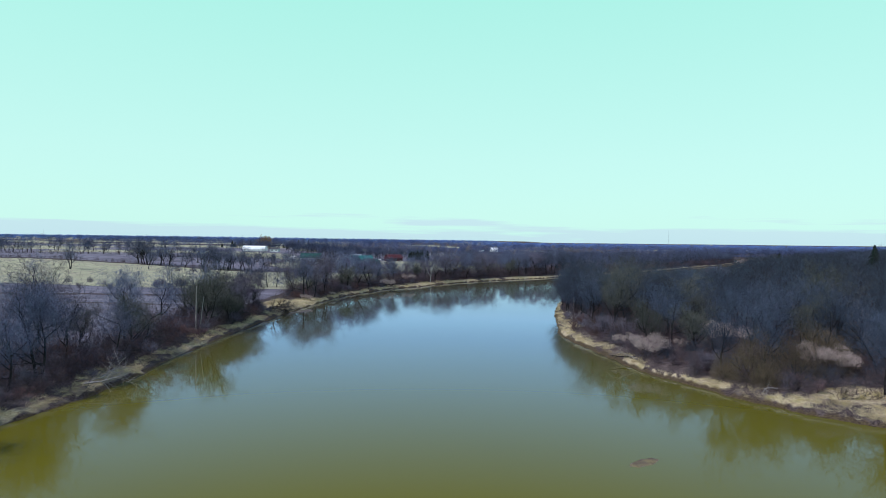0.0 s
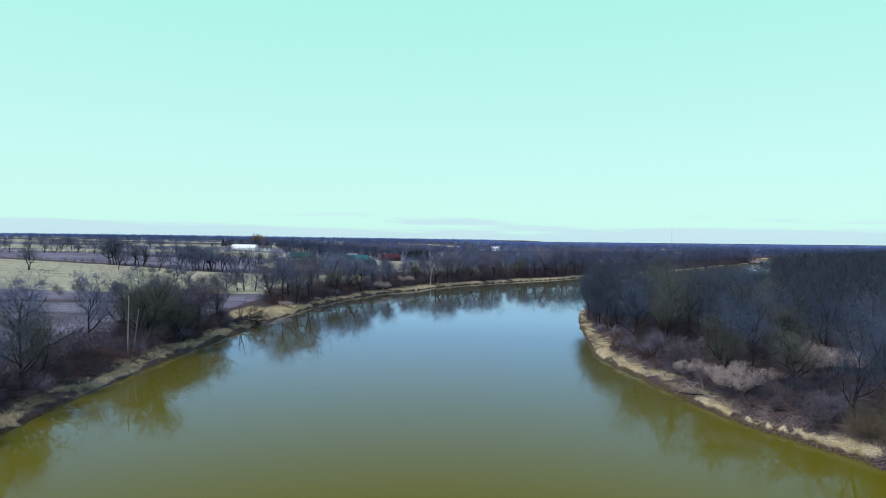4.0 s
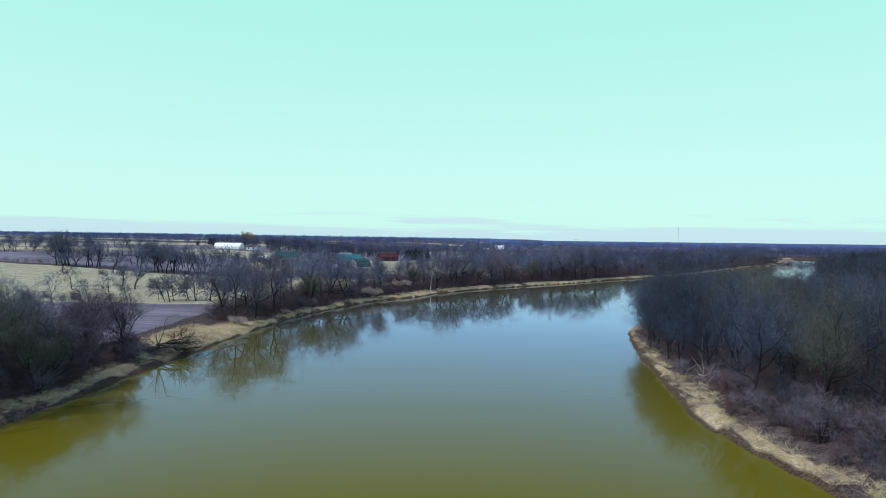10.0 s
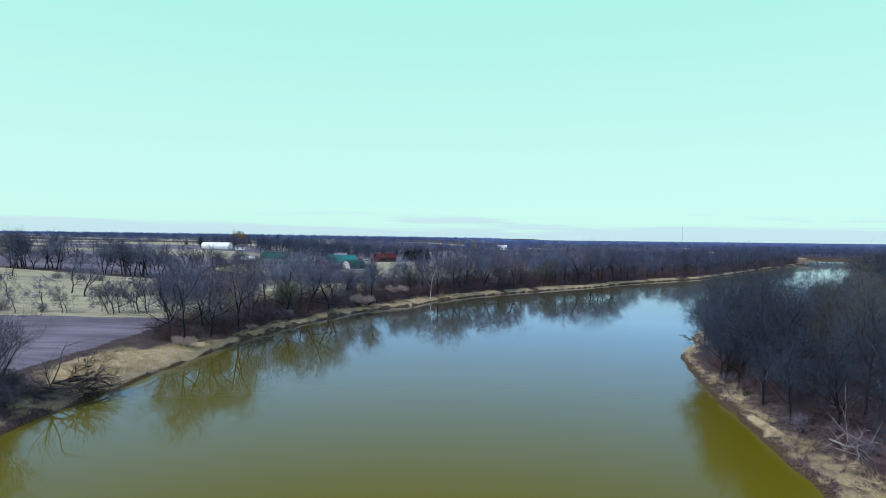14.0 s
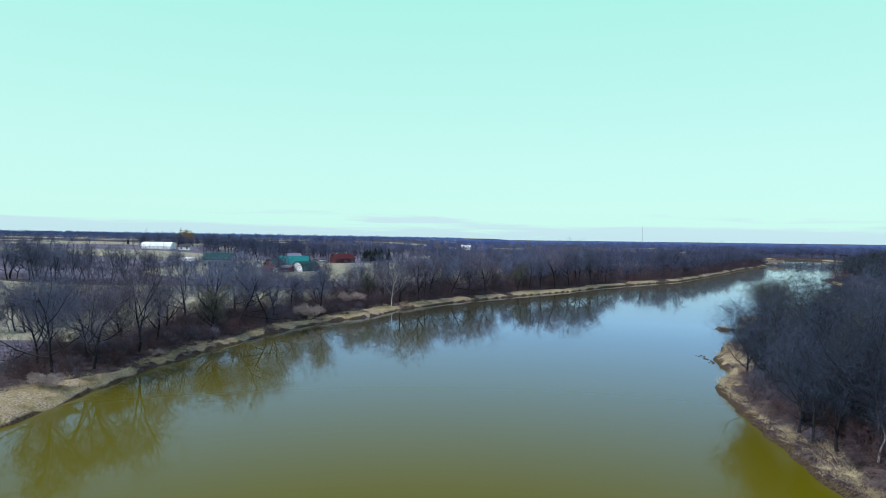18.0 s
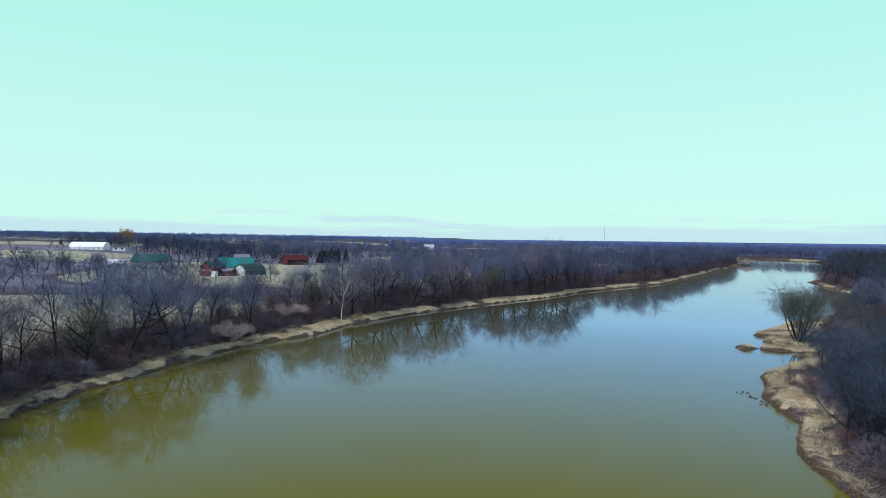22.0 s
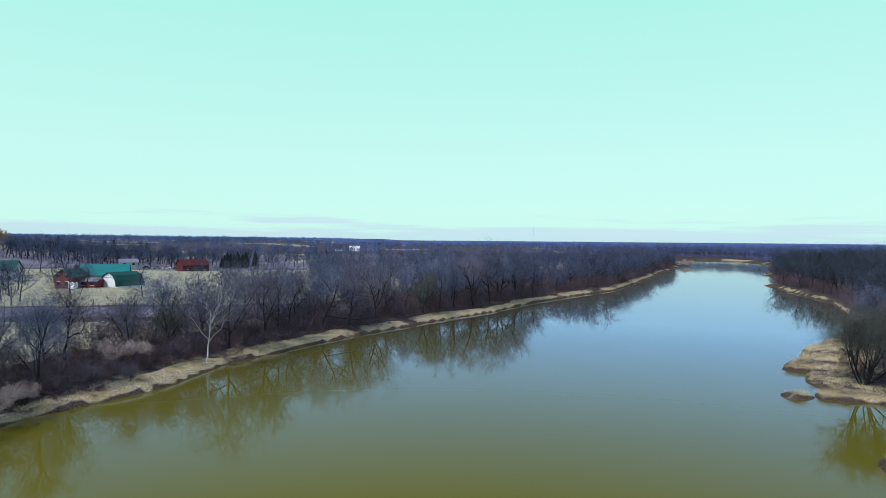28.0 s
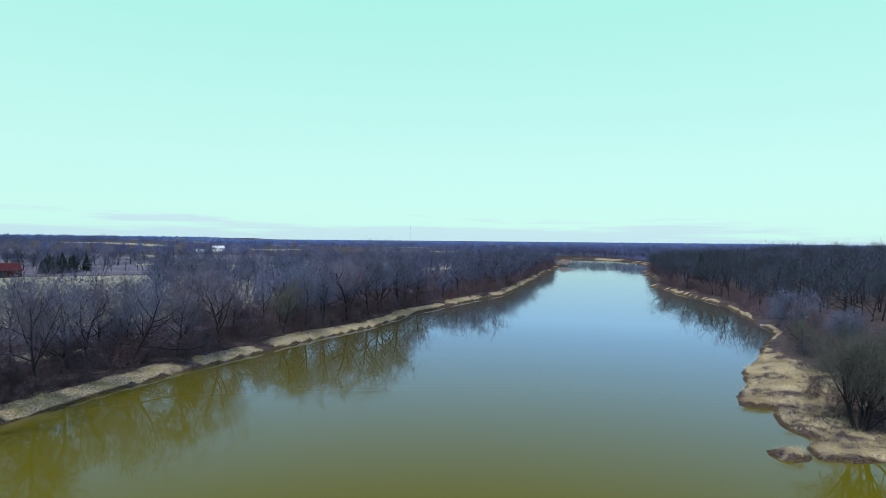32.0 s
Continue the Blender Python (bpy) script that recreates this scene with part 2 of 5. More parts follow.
def water_material():
    """Silty olive water under a mirror of the sky that strengthens towards grazing views."""
    m = bpy.data.materials.new("muddy_river_water")
    m.use_nodes = True
    nt = m.node_tree
    nt.nodes.clear()
    out, mixer = nt.nodes.new("ShaderNodeOutputMaterial"), nt.nodes.new("ShaderNodeMixShader")
    body, gloss, fres = nt.nodes.new("ShaderNodeBsdfDiffuse"), nt.nodes.new("ShaderNodeBsdfGlossy"), nt.nodes.new("ShaderNodeFresnel")
    gloss.inputs["Roughness"].default_value = 0.014
    fres.inputs["IOR"].default_value = 1.33
    geo = nt.nodes.new("ShaderNodeNewGeometry")
    silt = nt.nodes.new("ShaderNodeTexNoise")
    silt.inputs["Scale"].default_value, silt.inputs["Detail"].default_value = 0.02, 3.0
    mx = nt.nodes.new("ShaderNodeMix")
    mx.data_type = "RGBA"
    mx.inputs["A"].default_value, mx.inputs["B"].default_value = (0.138, 0.123, 0.002, 1), (0.120, 0.107, 0.002, 1)
    nt.links.new(geo.outputs["Position"], silt.inputs["Vector"])
    nt.links.new(silt.outputs["Fac"], mx.inputs["Factor"])
    nt.links.new(mx.outputs["Result"], body.inputs["Color"])
    n1, n2 = nt.nodes.new("ShaderNodeTexNoise"), nt.nodes.new("ShaderNodeTexNoise")
    add = nt.nodes.new("ShaderNodeMath")
    add.operation = "MULTIPLY_ADD"
    add.inputs[1].default_value = 0.4
    for n, sc in ((n1, 0.35), (n2, 2.2)):
        n.inputs["Scale"].default_value, n.inputs["Detail"].default_value = sc, 3.0
        nt.links.new(geo.outputs["Position"], n.inputs["Vector"])
    nt.links.new(n2.outputs["Fac"], add.inputs[0])
    nt.links.new(n1.outputs["Fac"], add.inputs[2])
    b = nt.nodes.new("ShaderNodeBump")
    b.inputs["Strength"].default_value, b.inputs["Distance"].default_value = 0.085, 0.03
    nt.links.new(add.outputs[0], b.inputs["Height"])
    nt.links.new(b.outputs["Normal"], gloss.inputs["Normal"])
    share = nt.nodes.new("ShaderNodeMapRange")
    share.inputs["From Min"].default_value, share.inputs["From Max"].default_value = 0.08, 0.46
    share.inputs["To Max"].default_value = 0.80
    nt.links.new(fres.outputs[0], share.inputs["Value"])
    nt.links.new(share.outputs["Result"], mixer.inputs[0])
    tint, edge = nt.nodes.new("ShaderNodeMix"), nt.nodes.new("ShaderNodeMapRange")
    tint.data_type = "RGBA"
    tint.inputs["A"].default_value, tint.inputs["B"].default_value = (0.47, 0.55, 1.0, 1), (0.90, 0.88, 1.0, 1)
    edge.inputs["From Min"].default_value, edge.inputs["From Max"].default_value = 0.38, 0.8
    nt.links.new(fres.outputs[0], edge.inputs["Value"])
    nt.links.new(edge.outputs["Result"], tint.inputs["Factor"])
    nt.links.new(tint.outputs["Result"], gloss.inputs["Color"])
    ruffle, both = nt.nodes.new("ShaderNodeBsdfGlossy"), nt.nodes.new("ShaderNodeMixShader")
    ruffle.inputs["Roughness"].default_value = 0.34
    ruffle.inputs["Color"].default_value = (0.66, 0.74, 1.0, 1)
    both.inputs[0].default_value = 0.07
    nt.links.new(gloss.outputs[0], both.inputs[1])
    nt.links.new(ruffle.outputs[0], both.inputs[2])
    nt.links.new(body.outputs[0], mixer.inputs[1])
    nt.links.new(both.outputs[0], mixer.inputs[2])
    nt.links.new(mixer.outputs[0], out.inputs["Surface"])
    return m


# ---- plan of the river: edges of the water, upstream to downstream ----
LEFT = [(-70, -500), (-60, -150), (-58, 0), (-55, 79), (-52, 95), (-52, 110), (-53, 124), (-52, 154), (-51, 175), (-49, 197), (-46, 226),
        (-43, 250), (-39, 264), (-32, 284), (-24, 302), (-12, 314), (-4, 331), (14, 353), (30, 368), (46, 383), (64, 397), (85, 420),
        (112, 443), (142, 466), (167, 496), (200, 537), (240, 588), (285, 640), (318, 684), (333, 700), (336, 730), (315, 800), (260, 850), (120, 880)]
RIGHT_NEAR = [(60, -500), (82, -150), (78, 0), (70, 60), (58, 82), (53, 86), (45, 97), (42, 104), (38, 112), (35.5, 122), (34, 130), (32.5, 141),
              (30.5, 152), (30, 161), (32, 174), (34, 188), (36, 202), (38, 212), (40.5, 224), (43.5, 235), (47, 239), (50.5, 243), (52, 250), (54, 256),
              (59, 263), (62, 269), (68, 273), (75, 277), (81, 283), (84, 288)]
RIGHT_SPIT = [(80, 289.5), (77.5, 291.5), (78.5, 294), (82.5, 296), (83.5, 300), (86, 303.5), (90, 306.5), (87, 309.5), (90, 313), (96, 316), (106, 325)]
RIGHT_FAR = [(118, 332), (135, 344), (150, 353), (164, 371), (188, 400), (203, 426), (215, 453), (222, 462), (230, 482), (262, 505), (299, 562),
             (340, 606), (356, 622), (384, 648), (424, 700), (447, 745), (457, 790), (452, 822), (432, 842), (395, 872), (320, 930), (120, 1030)]
RIGHT = RIGHT_NEAR + RIGHT_SPIT + RIGHT_FAR
ISLET = [(73.2, 292.6), (73.6, 294.6), (75.0, 295.8), (77.2, 294.6), (77.0, 292.4), (75.2, 291.6)]
RIVER = LEFT + RIGHT[::-1]
BAR = (22.0, 68.0)


def inside(px, py, ring):
    x0, y0 = np.array(ring, float).T
    x1, y1 = np.roll(x0, -1), np.roll(y0, -1)
    hit = np.zeros(px.shape, bool)
    for a, b, c, d in zip(x0, y0, x1, y1):
        if b != d:
            hit ^= ((b > py) != (d > py)) & (px < (c - a) * (py - b) / (d - b) + a)
    return hit


def away(px, py, ring, closed=True):
    pts = np.array(ring, float)
    best = np.full(px.shape, 1e9)
    n = len(pts)
    for i in range(n if closed else n - 1):
        a, b = pts[i], pts[(i + 1) % n]
        d = b - a
        s = np.clip(((px - a[0]) * d[0] + (py - a[1]) * d[1]) / (d @ d), 0, 1)
        best = np.minimum(best, np.hypot(px - a[0] - s * d[0], py - a[1] - s * d[1]))
    return best


def wob(x, y, s, k=0.0):
    """Smooth unevenness of about -1 to 1 with waves of about s metres."""
    return (np.sin(x / s * 5.1 + k) * np.cos(y / s * 4.3 - k * 1.7) + np.sin((x + y) / s * 2.9 + 2 * k) * 0.7
            + np.sin((x * 0.6 - y) / s * 7.7 + k) * 0.4) / 2.1


def shore_distance(x, y):
    """Metres from the water's edge, negative in the water."""
    x, y = np.asarray(x, float), np.asarray(y, float)
    sd = np.where(inside(x, y, RIVER), -1.0, 1.0) * np.minimum(away(x, y, LEFT, False), away(x, y, RIGHT, False))
    isl = np.where(inside(x, y, ISLET), 1.0, -1.0) * away(x, y, ISLET)
    return np.maximum(sd, isl) + 0.45 * wob(x, y, 9.0, 1.0) + 0.2 * wob(x, y, 3.5, 2.0)


def smooth(v, a, b):
    t = np.clip((v - a) / (b - a), 0, 1)
    return t * t * (3 - 2 * t)


def land_height(x, y, sd=None):
    x, y = np.asarray(x, float), np.asarray(y, float)
    sd = shore_distance(x, y) if sd is None else sd
    low = np.exp(-(((x - 80) / 22) ** 2 + ((y - 300) / 24) ** 2))
    z = np.where(sd < 0, np.maximum(sd * 0.35, -2.5),
                 (0.85 - 0.3 * low) * smooth(sd, 0, 0.9) + (0.75 - 0.5 * low) * smooth(sd, 0.8, 5.0) + (1.0 - 0.6 * low) * smooth(sd, 5, 22))
    left = smooth(-x + (y - 200) * 0.55, 70, 260)
    z = z + np.where(sd > 0, left * 0.8 * smooth(sd, 8, 60), 0)
    z = z + 7.0 * smooth(-x + y * 0.2, 165, 330) * smooth(y, 150, 420) + smooth(-x * 0.9 + y * 0.3, 450, 1800) * 5
    rise = smooth(x - y * 0.30, 50, 190) * smooth(sd, 20, 110) * (1 - smooth(y, 480, 800))
    z = z + rise * 6.0
    z = z + np.where(sd > 1, 0.16 * wob(x, y, 14.0, 3.0) + 0.35 * wob(x, y, 70.0, 4.0) * smooth(sd, 10, 60), 0)
    bar = np.exp(-(((x - BAR[0]) * 0.8 + (y - BAR[1]) * 0.6) / 5.5) ** 2 - ((-(x - BAR[0]) * 0.6 + (y - BAR[1]) * 0.8) / 2.0) ** 2)
    pool = smooth(1 - ((x - 60.5) / 4.2) ** 2 - ((y - 91.5) / 1.5) ** 2, 0, 0.5)
    z = z * (1 - pool) - 0.3 * pool
    return np.where(sd < 0, np.maximum(z, -0.6 + 0.74 * bar), z)


def mesh_from(name, verts, faces, mat=None, even=False, slots=None):
    """A mesh from arrays; all faces have the same number of corners."""
    verts, faces = np.asarray(verts, np.float32), np.asarray(faces, np.int32)
    me = bpy.data.meshes.new(name)
    k = faces.shape[1]
    me.vertices.add(len(verts))
    me.vertices.foreach_set("co", verts.ravel())
    me.loops.add(faces.size)
    me.loops.foreach_set("vertex_index", faces.ravel())
    me.polygons.add(len(faces))
    me.polygons.foreach_set("loop_start", np.arange(0, faces.size, k, dtype=np.int32))
    me.polygons.foreach_set("use_smooth", np.full(len(faces), even))
    me.update(calc_edges=True)
    for m in mat if isinstance(mat, (list, tuple)) else [mat] if mat else []:
        me.materials.append(m)
    if slots is not None:
        me.polygons.foreach_set("material_index", np.asarray(slots, np.int32))
    return me


def steps(a, b, fine_a, fine_b, fine, grow):
    """Grid lines from a to b, fine between fine_a and fine_b and wider beyond."""
    mid = list(np.arange(fine_a, fine_b + 0.01, fine))
    lo, hi, s = [], [], fine
    v = fine_a
    while v > a:
        s *= grow
        v -= s
        lo.append(max(v, a))
    s, v = fine, mid[-1]
    while v < b:
        s *= grow
        v += s
        hi.append(min(v, b))
    return np.array(lo[::-1] + mid + hi)


gx = steps(-4200, 4200, -75, 170, 1.1, 1.045)
gy = steps(-700, 4600, 55, 510, 1.4, 1.035)
GX, GY = np.meshgrid(gx, gy)
SD = shore_distance(GX, GY)
GZ = land_height(GX, GY, SD)
nx, ny = len(gx), len(gy)
idx = np.arange(nx * ny).reshape(ny, nx)
quads = np.stack([idx[:-1, :-1], idx[:-1, 1:], idx[1:, 1:], idx[1:, :-1]], -1).reshape(-1, 4)
ground_me = mesh_from("ground", np.stack([GX, GY, GZ], -1).reshape(-1, 3), quads, ground_material(), True)


def box_of(x, y, x0, x1, y0, y1, soft=3.0):
    return smooth(x, x0 - soft, x0 + soft) * (1 - smooth(x, x1 - soft, x1 + soft)) * smooth(y, y0 - soft, y0 + soft) * (1 - smooth(y, y1 - soft, y1 + soft))


def verge(x, y):
    """Width in metres of the strip of dry grass along the water."""
    left = 3.1 - 0.9 * smooth(y, 215, 260) + 1.2 * smooth(y, 285, 315) + 1.3 * wob(x, y, 30, 5.0) + 11 * np.exp(-((y - 212) / 13.0) ** 2)
    right = 2.3 - 0.8 * smooth(y, 188, 215) + 1.5 * wob(x, y, 25, 6.0) + 2.5 * np.exp(-((y - 88) / 14.0) ** 2) + 2.5 * np.exp(-((y - 170) / 10.0) ** 2) + 3 * smooth(y, 640, 720) + 3.5 * np.exp(-((y - 256) / 24.0) ** 2) * (x < 100)
    right = right + 16 * np.exp(-(((x - 96) / 20) ** 2 + ((y - 312) / 16) ** 2))
    return np.where(x < np.interp(y, [0, 330, 700], [0, 45, 330]), left, right)


LX = np.interp(GY, [p[1] for p in LEFT[:29]], [p[0] for p in LEFT[:29]])
OFF = LX - GX
straw_w = np.where(SD > 0, 1 - smooth(SD, verge(GX, GY) * 0.8, verge(GX, GY) * 1.15), 0)
straw_w = straw_w * np.where((GX < 0) & (GY < 198), 0.5 + 0.34 * wob(GX, GY, 17, 3.0), 1.0) * np.where((GX > 30) & (GY < 240), 0.52 + 0.5 * wob(GX, GY, 16, 6.0), np.where((GX > 60) & (GY < 640), 0.92 + 0.25 * wob(GX, GY, 13, 6.0), 1.0))
straw_w = straw_w * np.where((GX < 340) & (GY > 232) & (LX - GX > 0) & (SD > 0), 0.66 + 0.2 * smooth(GY, 280, 310) + 0.62 * wob(GX, GY, 19, 2.0) + 0.3 * wob(GX, GY, 6, 4.0), 1.0)
straw_w = straw_w * (1 - np.exp(-(((GX - 91) / 8) ** 2 + ((GY - 294) / 6) ** 2)))
straw_w = straw_w * np.where((GX > 34) & (GX < 72) & (GY > 190) & (GY < 278), 0.55 + 0.5 * wob(GX, GY, 8, 5.0) + 0.25 * wob(GX, GY, 4, 1.0), 1.0)
straw_w = straw_w * np.where((GX > 70) & (GY > 278) & (GY < 345), 0.52 + 0.55 * wob(GX, GY, 9, 4.0) + 0.25 * wob(GX, GY, 4, 7.0), 1.0)
straw_w = np.maximum(straw_w, np.exp(-(((GX - 61) / 7) ** 2 + ((GY - 92) / 5) ** 2)))
straw_w = np.maximum(straw_w, 0.5 * (np.hypot(GX - BAR[0], GY - BAR[1]) < 8))
mud_w = np.where(np.hypot(GX - BAR[0], GY - BAR[1]) < 8, 0.5, 1 - smooth(SD, 0.1, 0.62 + 0.4 * wob(GX, GY, 12, 8.0)) * np.where(GX < 20, 1.0, 0.85))
mud_w = mud_w * np.where((LX - GX > 0) & (GY < 420), 0.5 + 0.3 * wob(GX, GY, 15, 1.0), 1.0)
mud_w = np.maximum(mud_w, np.where((GX > 28) & (GY < 330) & (SD > 0) & (SD < 24), 0.10 + 0.08 * smooth(GY, 200, 240) + 0.34 * wob(GX, GY, 11.0, 4.0), 0))
is_left = (OFF > 0) & (GY < 900)
plough_w = np.where(is_left, box_of(GX, GY, -330, -62, 60, 258) * smooth(OFF, 12, 17), 0)
ditch = np.exp(-((GY - 232 - 0.05 * GX) / 5.0) ** 2) + 0.8 * np.exp(-((GY - 186 + 0.12 * GX) / 4.0) ** 2)
plough_w = plough_w * (1 - 0.75 * np.clip(ditch, 0, 1) * (GX < -82))
pasture_w = np.where(is_left, smooth(OFF, 13 + 9 * smooth(GY, 290, 330), 19 + 10 * smooth(GY, 290, 330)) * box_of(GX, GY, -900, -54 + 70 * smooth(GY, 300, 350), 258, 372), 0)
far_fields = np.where((SD > 24) & ((wob(GX, GY, 260.0, 9.0) > 0.25) | (GX < -70 - 0.1 * GY)), np.clip(np.round(0.5 + 0.5 * np.sin(np.floor(GX / 210.0 + GY / 900.0) * 2.3 + np.floor(GY / 85.0) * 1.7)), 0, 1), 0) * (GY > 372) * (GX < 0.45 * GY)
pasture_w = np.maximum(pasture_w, np.where(is_left | (GY > 880), far_fields, 0))
yard = np.exp(-(((GX + 34) / 95) ** 4 + ((GY - 490) / 92) ** 4))
pasture_w = np.maximum(pasture_w, np.where(is_left, smooth(yard, 0.35, 0.6), 0))
plough_w = np.maximum(plough_w, np.where(is_left, (1 - far_fields) * smooth(GY, 376, 384) * smooth(OFF, 24, 34) * (1 - smooth(yard, 0.3, 0.5)), 0))
cover = ground_me.color_attributes.new("cover", "FLOAT_COLOR", "POINT")
cover.data.foreach_set("color", np.stack([straw_w, pasture_w, plough_w, mud_w], -1).astype(np.float32).ravel())
tagged(new("ground", ground_me), "flat river land of dry grass, leaf litter and bare winter fields", "ground", kind="structure")

water_me = mesh_from("water", [(-200, -550, 0), (560, -550, 0), (560, 1100, 0), (-200, 1100, 0)], [(0, 1, 2, 3)], water_material())
tagged(new("water", water_me), "calm muddy olive river mirroring the sky and banks", "river", kind="structure")


# ---- plants ----
def tubes(segs, sides):
    """Tapered tubes; segs: rows of start, end, two radii."""
    s = np.asarray(segs, float)
    a, b, ra, rb = s[:, 0:3], s[:, 3:6], s[:, 6], s[:, 7]
    d = b - a
    d = d / np.maximum(np.linalg.norm(d, axis=1, keepdims=True), 1e-6)
    ref = np.where(np.abs(d[:, 2:3]) > 0.9, [[1.0, 0, 0]], [[0, 0, 1.0]])
    u = np.cross(d, ref)
    u /= np.linalg.norm(u, axis=1, keepdims=True)
    v = np.cross(d, u)
    ang = np.arange(sides) * 2 * np.pi / sides
    ring = np.cos(ang)[None, :, None] * u[:, None] + np.sin(ang)[None, :, None] * v[:, None]
    lo, hi = a[:, None] + ring * ra[:, None, None], b[:, None] + ring * rb[:, None, None]
    verts = np.concatenate([lo, hi], 1).reshape(-1, 3)
    base = (np.arange(len(s)) * 2 * sides)[:, None, None]
    i = np.arange(sides)
    j = (i + 1) % sides
    tri = np.concatenate([np.stack([i, j, j + sides], -1), np.stack([i, j + sides, i + sides], -1)])
    return verts, (base + tri[None]).reshape(-1, 3)


def spikes(segs):
    """Thin three-sided points for twigs."""
    s = np.asarray(segs, float)
    a, b, r = s[:, 0:3], s[:, 3:6], s[:, 6]
    d = b - a
    d = d / np.maximum(np.linalg.norm(d, axis=1, keepdims=True), 1e-6)
    ref = np.where(np.abs(d[:, 2:3]) > 0.9, [[1.0, 0, 0]], [[0, 0, 1.0]])
    u = np.cross(d, ref)
    u /= np.linalg.norm(u, axis=1, keepdims=True)
    v = np.cross(d, u)
    ang = np.arange(3) * 2 * np.pi / 3
    ring = a[:, None] + (np.cos(ang)[None, :, None] * u[:, None] + np.sin(ang)[None, :, None] * v[:, None]) * r[:, None, None]
    verts = np.concatenate([ring, b[:, None]], 1).reshape(-1, 3)
    base = (np.arange(len(s)) * 4)[:, None, None]
    return verts, (base + np.array([[0, 1, 3], [1, 2, 3], [2, 0, 3]])[None]).reshape(-1, 3)


def slivers(segs):
    """Twigs of woods far off: two crossed slim blades each."""
    s = np.asarray(segs, float)
    a, b, r = s[:, 0:3], s[:, 3:6], s[:, 6:7]
    d = b - a
    u = np.cross(d, np.array([[0.31, 0.77, 0.55]]))
    u /= np.maximum(np.linalg.norm(u, axis=1, keepdims=True), 1e-6)
    v = np.cross(d, u)
    v /= np.maximum(np.linalg.norm(v, axis=1, keepdims=True), 1e-6)
    verts = np.stack([a - u * r, a + u * r, b, a - v * r, a + v * r], 1).reshape(-1, 3)
    base = (np.arange(len(s)) * 5)[:, None, None]
    return verts, (base + np.array([[0, 1, 2], [3, 4, 2]])[None]).reshape(-1, 3)


def joined(parts):
    vs, fs, n = [], [], 0
    for v, f in parts:
        vs.append(v)
        fs.append(f + n)
        n += len(v)
    return np.concatenate(vs), np.concatenate(fs)


def grow_tree(seed, height=15.0, stems=1, kids=(7, 5, 5, 5), spread=0.9, bole=0.25, girth=0.28, rise=0.25, droop=0.0, fine=0.025, coarse=False, splay=0.5):
    """Thick wood (by level) and twigs of one bare tree that stands at the origin."""
    rng = random.Random(seed)
    wood, twigs = [[], [], [], []], []

    def bend(d, amount):
        return (d + Vector((rng.gauss(0, amount), rng.gauss(0, amount), rng.gauss(0, amount)))).normalized()

    def limb(p, d, length, r, level):
        n = ((3, 2, 1, 1) if coarse else (6, 4, 3, 1) if stems == 1 else (4, 3, 2, 1))[level]
        pts = [p]
        for i in range(n):
            d = bend(d, (0.11, 0.2, 0.24, 0.26)[level])
            d = (d + Vector((0, 0, (0.1, rise, rise * 0.7, -droop)[level] * 0.4))).normalized()
            q = pts[-1] + d * (length / n)
            ra, rb = r * (1 - 0.75 * i / n), r * (1 - 0.75 * (i + 1) / n)
            wood[level].append((*pts[-1], *q, ra, rb))
            pts.append(q)
        count = kids[level]
        for k in range(count):
            f = (bole if level == 0 else 0.25) + (1 - (bole if level == 0 else 0.25)) * (k + rng.random() * 0.9) / count
            f = min(f, 0.99)
            i = min(int(f * n), n - 1)
            at = pts[i].lerp(pts[i + 1], f * n - i)
            along = (pts[i + 1] - pts[i]).normalized()
            side = along.orthogonal()
            side.rotate(Matrix.Rotation(rng.random() * 6.283, 3, along))
            open_ = (spread * (1.1 - 0.45 * f), 0.75, 0.8, 0.85)[level] * (0.75 + 0.5 * rng.random())
            way = (along * math.cos(open_) + side * math.sin(open_)).normalized()
            shrink = (0.66 * (1.2 - 0.65 * max(0, f - bole)), 0.58, 0.58, 0.6)[level] * (0.7 + 0.5 * rng.random())
            if level < 3 and level + 1 < len(kids):
                limb(at, way, length * shrink, max(r * (1 - 0.75 * f) * 0.6, 0.012), level + 1)
            else:
                end = at + bend(way, 0.3) * max(length * 0.75, 0.6) * (0.7 + 0.6 * rng.random())
                twigs.append((*at, *end, fine))

    for s in range(stems):
        lean = 0.06 if stems == 1 else splay
        d = Vector((rng.gauss(0, lean), rng.gauss(0, lean), 1)).normalized()
        limb(Vector((rng.gauss(0, 0.15 * (stems > 1)), rng.gauss(0, 0.15 * (stems > 1)), -0.3)), d, height * (0.8 if stems == 1 else 0.62), girth / (1 if stems == 1 else 1.6), 0)
    return wood, twigs


def tree_meshes(name, seed, bark, twig, **kw):
    wood, twigs = grow_tree(seed, **kw)
    many = kw.get("stems", 1) > 1
    trunk = joined([tubes(w, n) for w, n in zip(wood[:2], (4, 3) if many else (7, 5)) if w])
    fine = [tubes(w, n) for w, n in zip(wood[2:], (3, 3) if many else (4, 3)) if w] + [spikes(twigs)]
    return mesh_from(name + "_trunk", *trunk, bark, True), mesh_from(name + "_crown", *joined(fine), twig)


